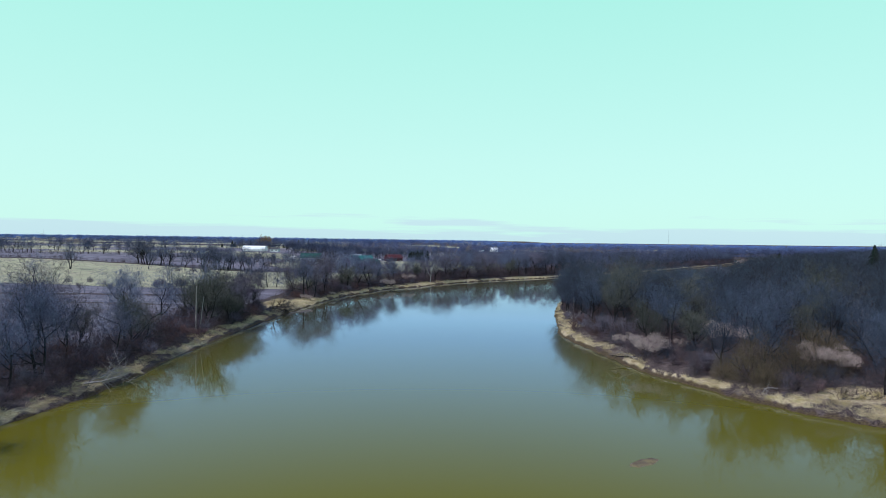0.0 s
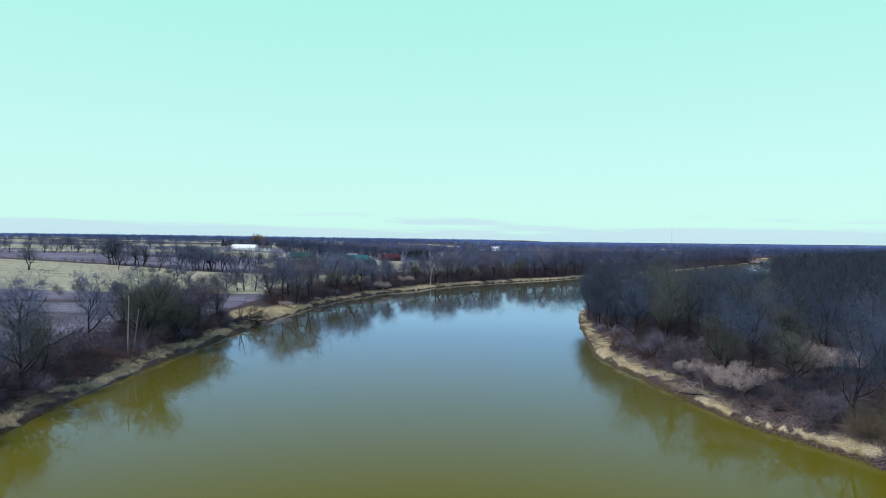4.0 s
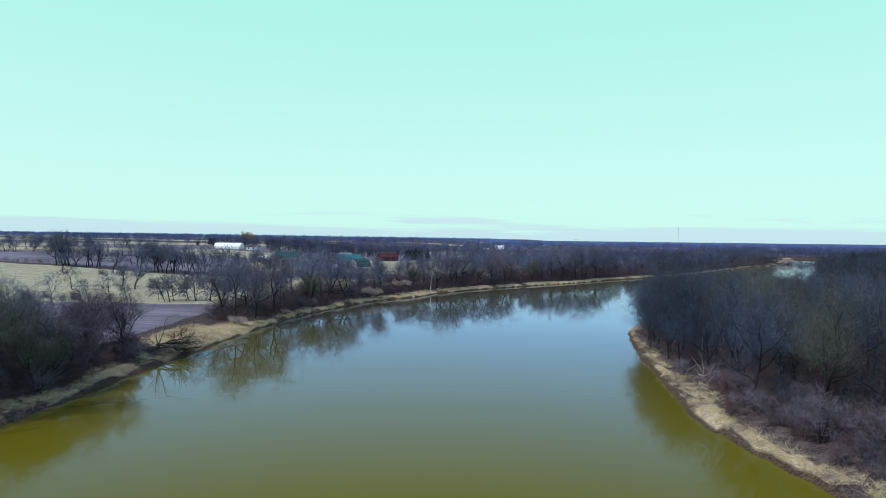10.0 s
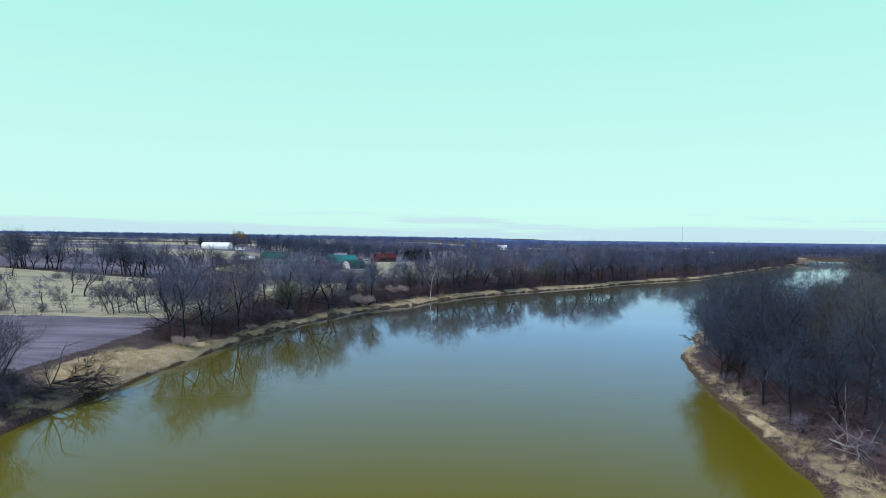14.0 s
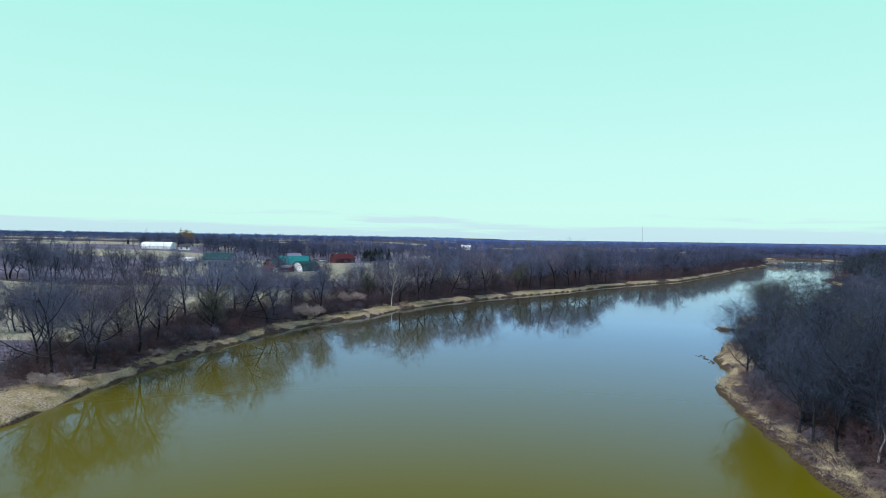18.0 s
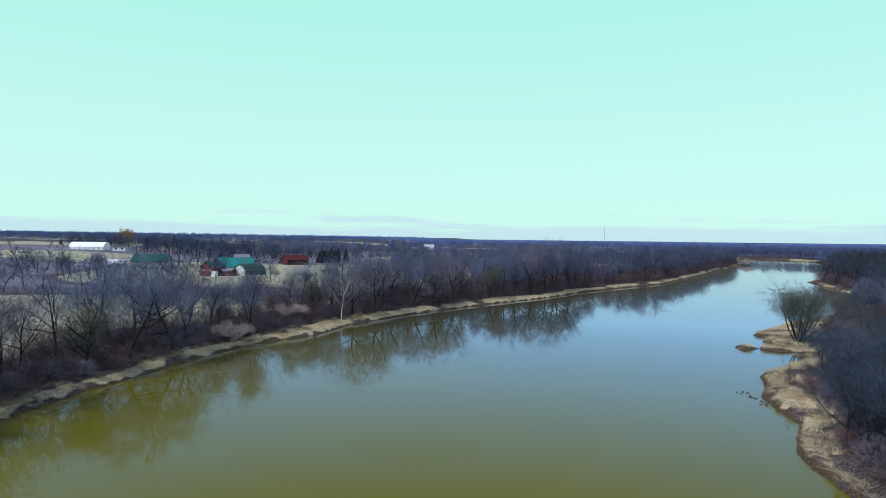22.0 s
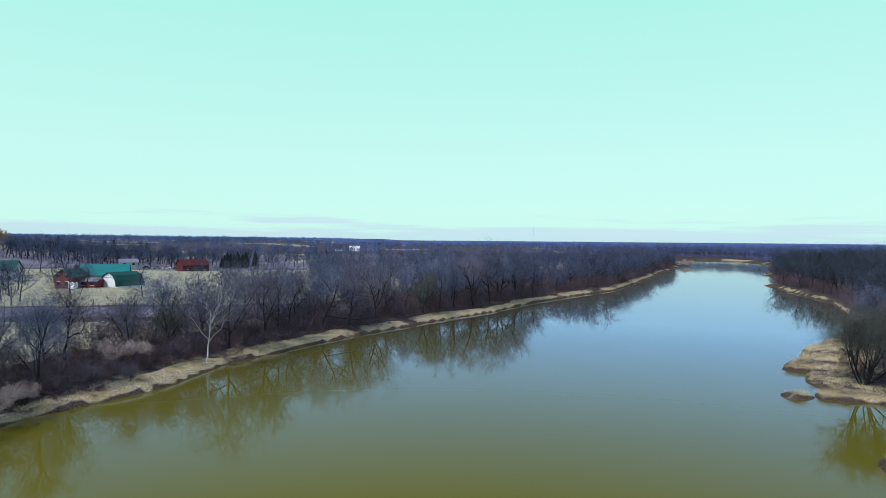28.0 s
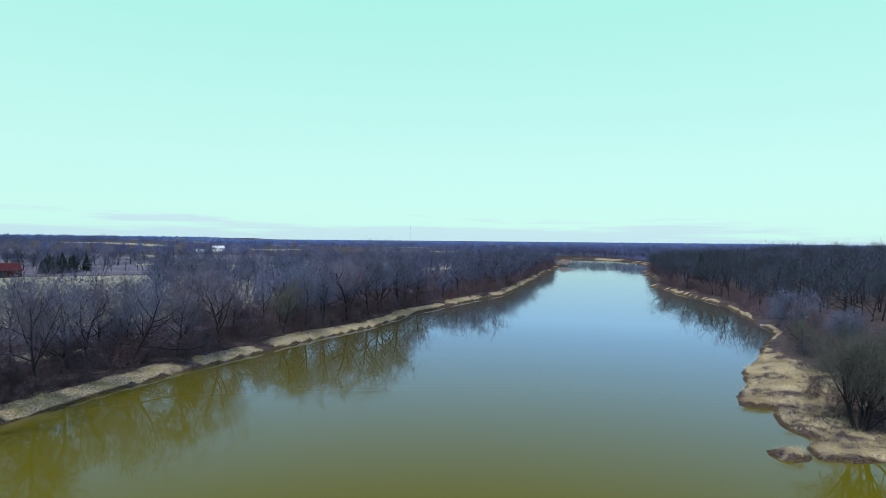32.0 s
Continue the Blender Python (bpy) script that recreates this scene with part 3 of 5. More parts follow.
def dome(seed, count, thick, height, wide, foot=0.0, reach=0.35):
    """Short outward twigs that fill a rounded, lumpy crown; rows of start, end and radius."""
    rs = np.random.RandomState(seed)
    d = rs.normal(0, 1, (count, 3))
    d /= np.linalg.norm(d, axis=1, keepdims=True)
    if foot == 0:
        d[:, 2] = np.abs(d[:, 2])
    lumps = 1 + 0.25 * np.sin(d[:, 0] * 3.1 + seed) * np.cos(d[:, 1] * 3.7 - seed)
    r = rs.uniform(0.2, 1.0, count) ** 0.6 * lumps
    mid, half = (foot + height) / 2 if foot else 0.0, (height - foot) / (2 if foot else 1)
    at = np.column_stack([d[:, 0] * r * wide * 0.72, d[:, 1] * r * wide * 0.72, mid + d[:, 2] * r * half * 0.78])
    way = d * np.array([0.6, 0.6, 0.3]) + rs.normal(0, 0.55, (count, 3)) + np.array([0, 0, 0.75 if foot else 0.4])
    way /= np.linalg.norm(way, axis=1, keepdims=True)
    tip = at + way * (wide * reach * rs.uniform(0.5, 1.4, count))[:, None]
    return np.column_stack([at, tip, np.full(count, thick), np.zeros(count)])


def domed_tree(name, seed, bark, twig, height=15.0, wide=5.2, foot=4.5, count=800, thick=0.014, kids=(9, 6, 5, 4), girth=0.28, spread=0.85, fine=0.016, bole=0.28):
    """A bare tree with a broad broom of a crown: trunk and limbs, and a crown of boughs and twigs."""
    wood, twigs = grow_tree(seed, height=height, kids=kids, spread=spread, bole=bole, girth=girth, rise=0.5, fine=fine)
    trunk = joined([tubes(w, n) for w, n in zip(wood[:3], (7, 5, 3))])
    crown = joined(([tubes(wood[3], 3)] if wood[3] else []) + [spikes(twigs), spikes(dome(seed, count, thick, height, wide, foot, 0.22))])
    return mesh_from(name + "_trunk", *trunk, bark, True), mesh_from(name + "_crown", *crown, twig)


def domed_bush(name, seed, bark, twig, height, wide, count, thick, reach=0.25):
    """A rounded bush: a sheaf of stems under a dome of twigs."""
    wood, _ = grow_tree(seed, height=height, stems=6, kids=(4, 4), spread=0.7, bole=0.1, girth=0.1)
    return mesh_from(name + "_trunk", *joined([tubes(w, 4) for w in wood if w]), bark, True), mesh_from(name + "_crown", *spikes(dome(seed, count, thick, height, wide, 0.0, reach)), twig)


def lobed_bush(name, seed, bark, twig, height, wide, count, thick):
    """A broad bush of several rounded lobes of leaf clusters over a sheaf of stems."""
    rng = random.Random(seed)
    wood, _ = grow_tree(seed, height=height, stems=7, kids=(4, 4), spread=0.8, bole=0.1, girth=0.1)
    lobes = []
    for k in range(7):
        a, r = k * 0.9 + rng.uniform(-0.2, 0.2), wide * (0.62 if k else 0.0)
        h, w = height * rng.uniform(0.5, 0.72 if k else 1.0), wide * rng.uniform(0.36, 0.5)
        at = dome(seed + k, count // 7, thick, h, w, h * 0.25, 0.16)
        at[:, [0, 3]] += math.cos(a) * r
        at[:, [1, 4]] += math.sin(a) * r
        at[:, [2, 5]] += height * rng.uniform(0.02, 0.2)
        lobes.append(at)
    return mesh_from(name + "_trunk", *joined([tubes(w, 4) for w in wood if w]), bark, True), mesh_from(name + "_crown", *spikes(np.concatenate(lobes)), twig)


def plant(name, meshes, label, category, group=""):
    """A tree with its foot at the origin: an Empty with a trunk and a crown."""
    foot = tagged(new(name), label, category, group)
    for part_name, me in zip(("trunk", "crown"), meshes):
        ob = new(part_name, me)
        ob.parent = foot
    return foot


def place(x, y, z, turn=0.0, scale=1.0, tall=1.0):
    return pose(x, y, z, 0, 0, turn) @ Matrix.Diagonal((scale, scale, scale * tall, 1))


class Kind:
    """One kind of plant in several shapes; the first use of a shape is the plant itself, later ones are copies."""

    def __init__(self, name, label, category, shapes, group=""):
        self.name, self.label, self.category, self.shapes, self.group = name, label, category, shapes, group
        self.made = [None] * len(shapes)

    def put(self, x, y, which, turn=0.0, scale=1.0, tall=1.0, label=""):
        which %= len(self.shapes)
        m = place(x, y, float(land_height([x], [y])[0]) - 0.05, turn, scale, tall)
        if self.made[which] is None:
            ob = plant(self.name, self.shapes[which], self.label, self.category, self.group)
            self.made[which] = ob
            ob.matrix_basis = m
        else:
            ob = copy_thing(self.made[which], Matrix())
            ob.matrix_basis = m
        if label:
            ob["label"] = label
        return ob


def shapes(name, n, seed, bark, twig, **kw):
    return [tree_meshes(name, seed + i, bark, twig, **kw) for i in range(n)]


near_tree = Kind("bare_tree", "bare grey-brown riverside tree with a fine twig crown", "tree",
                 [domed_tree("bare_tree", 11 + i, M_BARK, M_TWIG_BROWN if i in (1, 3) else M_TWIG, 14.2 + 0.5 * i, 5.4 + 0.3 * i, 3.9 + 0.4 * i, 1700, 0.019, (10, 6, 6, 4), 0.27, 0.84 + 0.07 * i, 0.016, 0.2) for i in range(5)], "trees on the river banks")
wood_tree = Kind("bare_tree", "tall dark bare tree in the dense riverside wood", "tree",
                 [domed_tree("dense_tree", 311 + i, M_BARK, M_TWIG_OLIVE if i == 2 else M_TWIG_DARK, 14.4 + 0.5 * i, 4.9 + 0.3 * i, 4.6 + 0.4 * i, 1700, 0.019, (10, 6, 6, 4), 0.27, 0.7 + 0.07 * i, 0.016, 0.24) for i in range(4)], "trees on the river banks")
olive_tree = Kind("bare_tree", "bare dark olive riverside tree with a broad dense crown", "tree",
                  [domed_tree("olive_tree", 30 + i, M_BARK, M_TWIG_OLIVE, 11.8, 4.9, 2.6, 2200, 0.018, (11, 6, 6, 5), 0.34, 0.95, 0.016, 0.14) for i in range(2)], "trees on the river banks")
far_tree = Kind("bare_tree", "slender bare grey tree in the river woods", "tree",
                [domed_tree("wood_tree", 50 + i, M_BARK, M_TWIG, 14.0 + i * 0.4, 5.4 + 0.3 * i, 3.4 + 0.4 * i, 1100, 0.03, (9, 5, 5, 4), 0.3, 0.85 + 0.07 * i, 0.024, 0.2) for i in range(5)], "trees on the river banks")
far_wood_tree = Kind("bare_tree", "slender dark bare tree deep in the riverside wood", "tree",
                     [domed_tree("deep_tree", 350 + i, M_BARK, M_TWIG_DARK, 14.0 + i * 0.4, 5.2 + 0.3 * i, 3.8 + 0.4 * i, 1100, 0.03, (9, 5, 5, 4), 0.28, 0.78 + 0.07 * i, 0.024, 0.2) for i in range(3)], "trees on the river banks")
scrub = Kind("scrub_bush", "red-brown leafless scrub bush on the bank", "bush",
             shapes("scrub", 3, 70, M_RED, M_RED, height=4.4, stems=6, kids=(4, 5, 8), fine=0.018, spread=0.8, bole=0.1, girth=0.07), "scrub bushes on the banks")
grey_bush = Kind("grey_bush", "grey-mauve leafless bush with fine upright twigs", "bush",
                 shapes("grey_bush", 2, 80, M_BARK, M_LILAC, height=6.0, stems=6, kids=(5, 5, 8), fine=0.018, spread=0.7, bole=0.1, girth=0.09), "grey bushes on the banks")
tan_bush = Kind("tan_bush", "pale tan bush with dry leaf clusters", "bush",
                [lobed_bush("tan_bush", 90 + 9 * i, M_BARK, M_TAN, 4.6, 3.3, 6300, 0.014) for i in range(3)], "pale bushes on the banks")
willow_bush = Kind("willow_bush", "large rounded olive-brown willow bush at the water", "bush",
                   [domed_bush("willow_bush", 95 + i, M_BARK, M_WILLOW, 8.0, 5.4, 3600, 0.013, 0.2) for i in range(2)], "willow bushes on the banks")

rnd = random.Random(4)
LINE = [(0, 0), (-2, 140), (3, 200), (16, 250), (60, 330)]


def line_distance(x, y):
    return float(away(np.array([x], float), np.array([y], float), LINE, False)[0])


def shore_point(edge, s):
    """A point s metres along an edge and the way to its land side (left of travel for LEFT)."""
    for (ax, ay), (bx, by) in zip(edge, edge[1:]):
        L = math.hypot(bx - ax, by - ay)
        if s <= L:
            return ax + (bx - ax) * s / L, ay + (by - ay) * s / L, -(by - ay) / L, (bx - ax) / L
        s -= L
    return None


def edge_length(edge):
    return sum(math.hypot(b[0] - a[0], b[1] - a[1]) for a, b in zip(edge, edge[1:]))


# trees whose feet stand close to the water on the wooded bank
BANK_TREES = [(39.6, 208.6, 0, 30, 0.64), (39.2, 205.6, 3, 160, 0.6), (42.6, 208.2, 1, 250, 0.72), (44.2, 205.6, 2, 80, 0.74), (46.6, 229.6, 0, 300, 0.66),
              (45.9, 225.4, 3, 45, 0.66), (46.6, 212.8, 1, 10, 0.74), (45.6, 217.4, 0, 200, 0.7), (47.6, 200.5, 3, 120, 0.76), (50.0, 233.0, 3, 330, 0.6)]
# single plants that stand out, by their places
for x, y, k, turn, sc, tall in ((-69, 156, 0, 20, 0.82, 1.0), (-72, 112, 1, 80, 1.1, 1.0), (-63, 98, 2, 140, 1.0, 1.0), (-60, 186, 3, 10, 0.72, 1.0),
                                (-66, 176, 0, 200, 0.8, 1.0), (-27, 327, 1, 45, 0.82, 1.0), (-18, 346, 2, 300, 0.75, 1.0),
                                (47, 228, 0, 250, 0.85, 1.0), (49, 203, 1, 60, 0.8, 1.0), (47, 194, 2, 90, 0.8, 1.0), (45.5, 216, 3, 150, 0.85, 1.05),
                                (44.5, 207, 1, 330, 0.8, 1.05), (49, 221, 2, 15, 0.76, 1.0), (52, 212, 0, 100, 0.82, 1.0), (39.9, 203, 1, 200, 0.66, 1.0), (41.6, 211, 0, 40, 0.7, 1.0), (44.2, 222, 3, 290, 0.68, 1.0), (46.9, 232, 1, 120, 0.66, 1.0), (38.2, 193, 0, 250, 0.62, 1.0), (37.0, 184.5, 3, 20, 0.55, 1.0)):
    (near_tree if x < 20 else wood_tree).put(x, y, k, turn, sc, tall)
for x, y, k, turn, sc in ((-58.5, 156, 0, 0, 1.15), (-62, 160, 1, 70, 0.95), (49, 176, 0, 130, 0.98), (57, 141, 1, 210, 0.9), (53, 172, 1, 20, 0.9), (69, 118, 0, 250, 0.95), (56.5, 197, 0, 80, 1.0), (60, 159, 1, 10, 1.1), (93, 155, 0, 10, 1.25)):
    olive_tree.put(x, y, k, turn, sc)
for x, y, k, turn, sc in ((40.6, 122.5, 0, 0, 1.35), (57.5, 127, 1, 40, 1.6), (63.3, 103.2, 0, 75, 1.55), (49, 128, 0, 120, 0.7), (-26.5, 300, 0, 60, 1.25), (-24.5, 305, 1, 10, 0.8), (-17.5, 323, 1, 90, 1.3), (-50, 229, 1, 90, 0.6),
                          (-48.5, 229, 0, 30, 0.62), (38.5, 133, 1, 200, 0.9), (-44, 252, 0, 150, 0.5), (330, 690, 1, 0, 1.9), (322, 684, 0, 60, 1.5)):
    tan_bush.put(x, y, k, turn, sc)
for x, y, k, turn, sc in ((50.0, 101.5, 0, 0, 1.15), (56.5, 100.5, 1, 30, 1.05), (50.5, 98.2, 1, 210, 0.62), (46.5, 104.0, 0, 90, 0.6), (63, 104, 1, 60, 1.25), (72, 112, 0, 140, 1.2), (37.5, 158, 1, 90, 0.45), (42, 148, 0, 20, 0.6), (-28, 310, 1, 0, 0.5), (97, 285, 0, 0, 0.6), (108, 300, 1, 40, 0.8)):
    willow_bush.put(x, y, k, turn, sc)
for x, y, k, turn, sc in ((46, 109, 0, 30, 0.8), (37.5, 147, 1, 90, 1.05), (42.5, 143, 0, 40, 1.0), (-123, 246, 0, 10, 0.75), (-128, 243, 1, 100, 0.6), (-142, 247, 0, 60, 0.55), (-112, 250, 1, 30, 0.9),
                          (36.5, 152, 0, 200, 0.7), (42, 158, 1, 20, 0.75), (-41, 463, 0, 0, 0.7), (96, 296, 1, 0, 0.6), (101, 303, 0, 40, 0.5), (-96, 325, 1, 0, 0.9), (-93, 322, 0, 50, 0.8)):
    grey_bush.put(x, y, k, turn, sc)

for x, y, k, turn, sc in BANK_TREES:
    wood_tree.put(x, y, k, turn, sc)

sycamore = Kind("sycamore_tree", "tall white-barked sycamore leaning over the bank", "tree",
                [domed_tree("sycamore", 134, M_PALE, M_TWIG, 12.5, 3.4, 6.0, 60, 0.012, (10, 5, 4, 4), 0.15, 0.95, 0.014, 0.33)])
sycamore.put(-6.6, 328.5, 0, 160, 0.98)
def willow_meshes():
    trunk, crown = tree_meshes("willow", 141, M_BARK, M_TWIG_OLIVE, height=12.0, stems=10, kids=(7, 5, 4, 6), spread=0.5, bole=0.3, girth=0.24, rise=0.3, splay=0.36, fine=0.011)
    fill = mesh_from("willow_crown", *spikes(dome(141, 3200, 0.012, 10.6, 6.6, 3.0, 0.16)), M_TWIG_OLIVE)
    bm = bmesh.new()
    bm.from_mesh(crown)
    bm.from_mesh(fill)
    bm.to_mesh(crown)
    bm.free()
    return trunk, crown


lone_tree = Kind("willow_tree", "many-stemmed bare willow on a grassy spit", "tree", [willow_meshes()])
lone_tree.put(87.2, 294, 0, 0, 1.08)
round_tree = Kind("round_tree", "rounded bare grey tree beside the bay", "tree",
                  shapes("round_tree", 1, 151, M_BARK, M_TWIG, height=11.0, stems=6, kids=(6, 5, 4, 5), spread=0.8, bole=0.15, girth=0.26))
round_tree.put(153, 350, 0, 0, 1.05)
round_tree.put(146, 334, 0, 100, 0.7)

# bank woods: trees kept apart from one another, by stretches of the banks
taken = [(-69, 156), (63, 103), (59, 96), (-64, 146), (-26, 300), (-17, 323), (-21, 318), (-7, 328), (43, 119), (57, 127), (37, 147), (42, 143), (60, 159), (56, 197), (93, 155), (-61, 137), (-59, 152), (-62, 160), (-60, 186), (-27, 327), (-26, 333), (-7, 333), (44, 226), (49, 203), (47, 194), (42, 216), (40, 207),
         (49, 176), (57, 141), (41.5, 116), (67, 107), (-26, 303), (-18, 322), (64, 110), (52, 96), (87.6, 294)]


def free(x, y, gap, pool):
    for a, b in pool:
        if abs(a - x) < gap and abs(b - y) < gap and (a - x) ** 2 + (b - y) ** 2 < gap * gap:
            return False
    pool.append((x, y))
    return True


def left_depth(y):
    """How deep the wood behind the left bank is at y, 0 where there is none."""
    return float(np.interp(y, [60, 70, 118, 126, 134, 142, 186, 193, 196, 229, 236, 252, 330, 420, 700], [16, 18, 17, 8, 8, 13, 12, 5, 0, 0, 8, 12, 13, 14, 24]))


def left_off(x, y):
    return float(np.interp(y, [p[1] for p in LEFT[:29]], [p[0] for p in LEFT[:29]])) - x


def right_start(x, y):
    return 4.0 + (0.5 if y < 195 else 3.0 if 236 < y < 290 else 0.0) + 4.0 * math.exp(-((y - 88) / 12.0) ** 2) + 2.5 * math.exp(-((y - 170) / 10.0) ** 2) + 5 * float(smooth(y, 640, 720)) + 25 * math.exp(-(((x - 92) / 24) ** 2 + ((y - 305) / 22) ** 2))


shrubs, woods_left, woods_right = [], [], []
for _ in range(7600):
    y = rnd.uniform(58, 430)
    x = float(np.interp(y, [p[1] for p in LEFT], [p[0] for p in LEFT])) - rnd.uniform(4, 32 if y < 320 else 52)
    sd = float(shore_distance([x], [y])[0])
    if 4.2 < sd < 5.5 + left_depth(y) and left_depth(y) > 4 and free(x, y, 8.0 if y < 190 else 6.2, taken):
        woods_left.append((x, y))
for _ in range(6500):
    y, x = rnd.uniform(66, 345), rnd.uniform(34, 135)
    sd = float(shore_distance([x], [y])[0])
    if right_start(x, y) + 1 < sd < 46 and x < 95 + max(0, (y - 200) * 0.35) and free(x, y, 6.6, taken):
        woods_right.append((x, y))
for x, y in woods_left + woods_right:
    r = rnd.random()
    size, turn = rnd.uniform(0.62, 0.86) if left_off(x, y) < 0 else rnd.uniform(0.62, 0.92), rnd.uniform(0, 360)
    if left_off(x, y) > 0 and y > 228 and shore_distance([x], [y])[0] < 9.5:
        size = rnd.uniform(0.82, 1.0)
    if left_off(x, y) < 0 and y > 232:
        size *= 0.6 + (0.3 * float(smooth(shore_distance([x], [y])[0], 18, 40)) if (x + 2) > 0.68 * (y - 98) else 0)
    if line_distance(x, y) < 70:
        (olive_tree if r < (0.14 if left_off(x, y) < 0 or y > 290 else 0.24) else near_tree if left_off(x, y) > 0 else wood_tree).put(x, y, rnd.randrange(5), turn, size, rnd.uniform(0.92, 1.1))
    else:
        (far_tree if left_off(x, y) > 0 else far_wood_tree).put(x, y, rnd.randrange(5), turn, size, rnd.uniform(0.92, 1.12))

# scrub under the trees at the foot of both banks
scrub_pool = []
for _ in range(2600):
    left = rnd.random() < 0.5
    y = rnd.uniform(60, 345)
    edge = LEFT if left else RIGHT_NEAR
    x = float(np.interp(y, [p[1] for p in edge], [p[0] for p in edge])) + (-1 if left else 1) * rnd.uniform(2.5, 10)
    if (left and left_depth(y) < 4) or (not left and y > 262):
        continue
    sd = float(shore_distance([x], [y])[0])
    if (2.8 if left else right_start(x, y) - 1.5 - (2.2 if wob(x, y, 18.0, 1.0) > 0.1 else 0)) < sd < 8.5 and free(x, y, 3.0, scrub_pool):
        kind = scrub if rnd.random() < 0.72 else grey_bush
        kind.put(x, y, rnd.randrange(3), rnd.uniform(0, 360), rnd.uniform(0.5, 0.95) * (1 if kind is scrub else 0.7))


# thicket upstream of the open straw bank, and scrub round the lone willow
for _ in range(34):
    x, y = rnd.uniform(-67, -55.5), rnd.uniform(161, 193)
    r = rnd.random()
    if r < 0.2:
        olive_tree.put(x, y, rnd.randrange(2), rnd.uniform(0, 360), rnd.uniform(0.5, 0.72))
    else:
        (scrub if r < 0.6 else grey_bush).put(x, y, rnd.randrange(3), rnd.uniform(0, 360), rnd.uniform(0.75, 1.25) * (1 if r < 0.6 else 0.8))
for x, y, k, turn, sc in ((-57.5, 190.5, 1, 20, 0.62), (-61, 186.5, 3, 110, 0.72), (-58, 183, 1, 230, 0.66), (-64, 191, 3, 300, 0.6), (-63, 178, 1, 60, 0.75), (-57.5, 172, 3, 170, 0.7)):
    near_tree.put(x, y, k, turn, sc, 0.85)
for x, y, s in ((92.5, 291, 0.8), (95, 296, 1.0), (93, 300, 0.8), (98, 292, 1.0), (99, 300, 1.1), (90.5, 297.5, 0.6), (96, 305, 0.9)):
    scrub.put(x, y, int(x), x * 31, s)


# trees that cannot be counted: woods further off, each a mass of simple bare trees
def mass(name, spots, bases, mat, label, category="woods", seed=1):
    """Many trees as one mesh; spots: rows of x, y, size."""
    rs = np.random.RandomState(seed)
    spots = np.array(spots, float)
    z = land_height(spots[:, 0], spots[:, 1])
    vs, fs, ms, n = [], [], [], 0
    pick = rs.randint(0, len(bases), len(spots))
    for (x, y, s), zz, k, a in zip(spots, z, pick, rs.uniform(0, 6.283, len(spots))):
        v, f, m = bases[k]
        c, d = math.cos(a) * s, math.sin(a) * s
        w = np.empty_like(v)
        w[:, 0], w[:, 1], w[:, 2] = v[:, 0] * c - v[:, 1] * d + x, v[:, 0] * d + v[:, 1] * c + y, v[:, 2] * s + zz
        vs.append(w)
        fs.append(f + n)
        ms.append(m)
        n += len(v)
    return tagged(new(name, mesh_from(name, np.concatenate(vs), np.concatenate(fs), [mat, M_BARK], slots=np.concatenate(ms))), label, category, kind="stuff")


def scatter(n, rule, area, gap, seed, lo=0.75, hi=1.15):
    rs = random.Random(seed)
    cells, out = {}, []
    cand = [(rs.uniform(area[0], area[1]), rs.uniform(area[2], area[3])) for _ in range(n)]
    sd = shore_distance([c[0] for c in cand], [c[1] for c in cand])
    for (x, y), d in zip(cand, sd):
        if not rule(x, y, d):
            continue
        key = (int(x // gap), int(y // gap))
        if key in cells:
            continue
        cells[key] = 1
        out.append((x, y, rs.uniform(lo, hi)))
    return out


def fluffy(seed, count, thick, height, wide, foot=0.0, kids=(), reach=0.3, spread=0.85):
    """A cheap bare bush or tree: a dome of twigs, over a dark trunk and limbs where asked."""
    v, f = slivers(dome(seed, count, thick * 1.35, height, wide, foot, reach))
    m = np.zeros(len(f), int)
    if kids:
        wood, twigs = grow_tree(seed, height=height, kids=kids, spread=spread, bole=0.2, girth=0.3, rise=0.4, coarse=True, fine=thick)
        w, g = joined([tubes(s, 3) for s in wood[:3] if s])
        t, h = slivers(twigs)
        v, f = joined([(v, f), (t, h), (w, g)])
        m = np.concatenate([m, np.zeros(len(h), int), np.ones(len(g), int)])
    return v, f, m


strip_bases = [fluffy(200 + i, 420, 0.03, 12.0 + 0.9 * (i % 4), 6.0, 2.8 + 0.5 * (i % 3), (9, 6, 5), 0.22, 1.05) for i in range(8)]
mid_bases = [fluffy(210 + i, 240, 0.037, 14.5, 5.8, 4.4, (7, 4, 3), 0.2) for i in range(6)]
bush_bases = [fluffy(280 + i, 230, 0.017, 4.3, 2.5, 0.0, (), 0.26) for i in range(6)]
far_bases = [fluffy(220 + i, 64, 0.18, 11.5, 6.4, 1.2, (), 0.17) for i in range(4)]
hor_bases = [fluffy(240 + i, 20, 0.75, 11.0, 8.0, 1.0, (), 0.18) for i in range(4)]


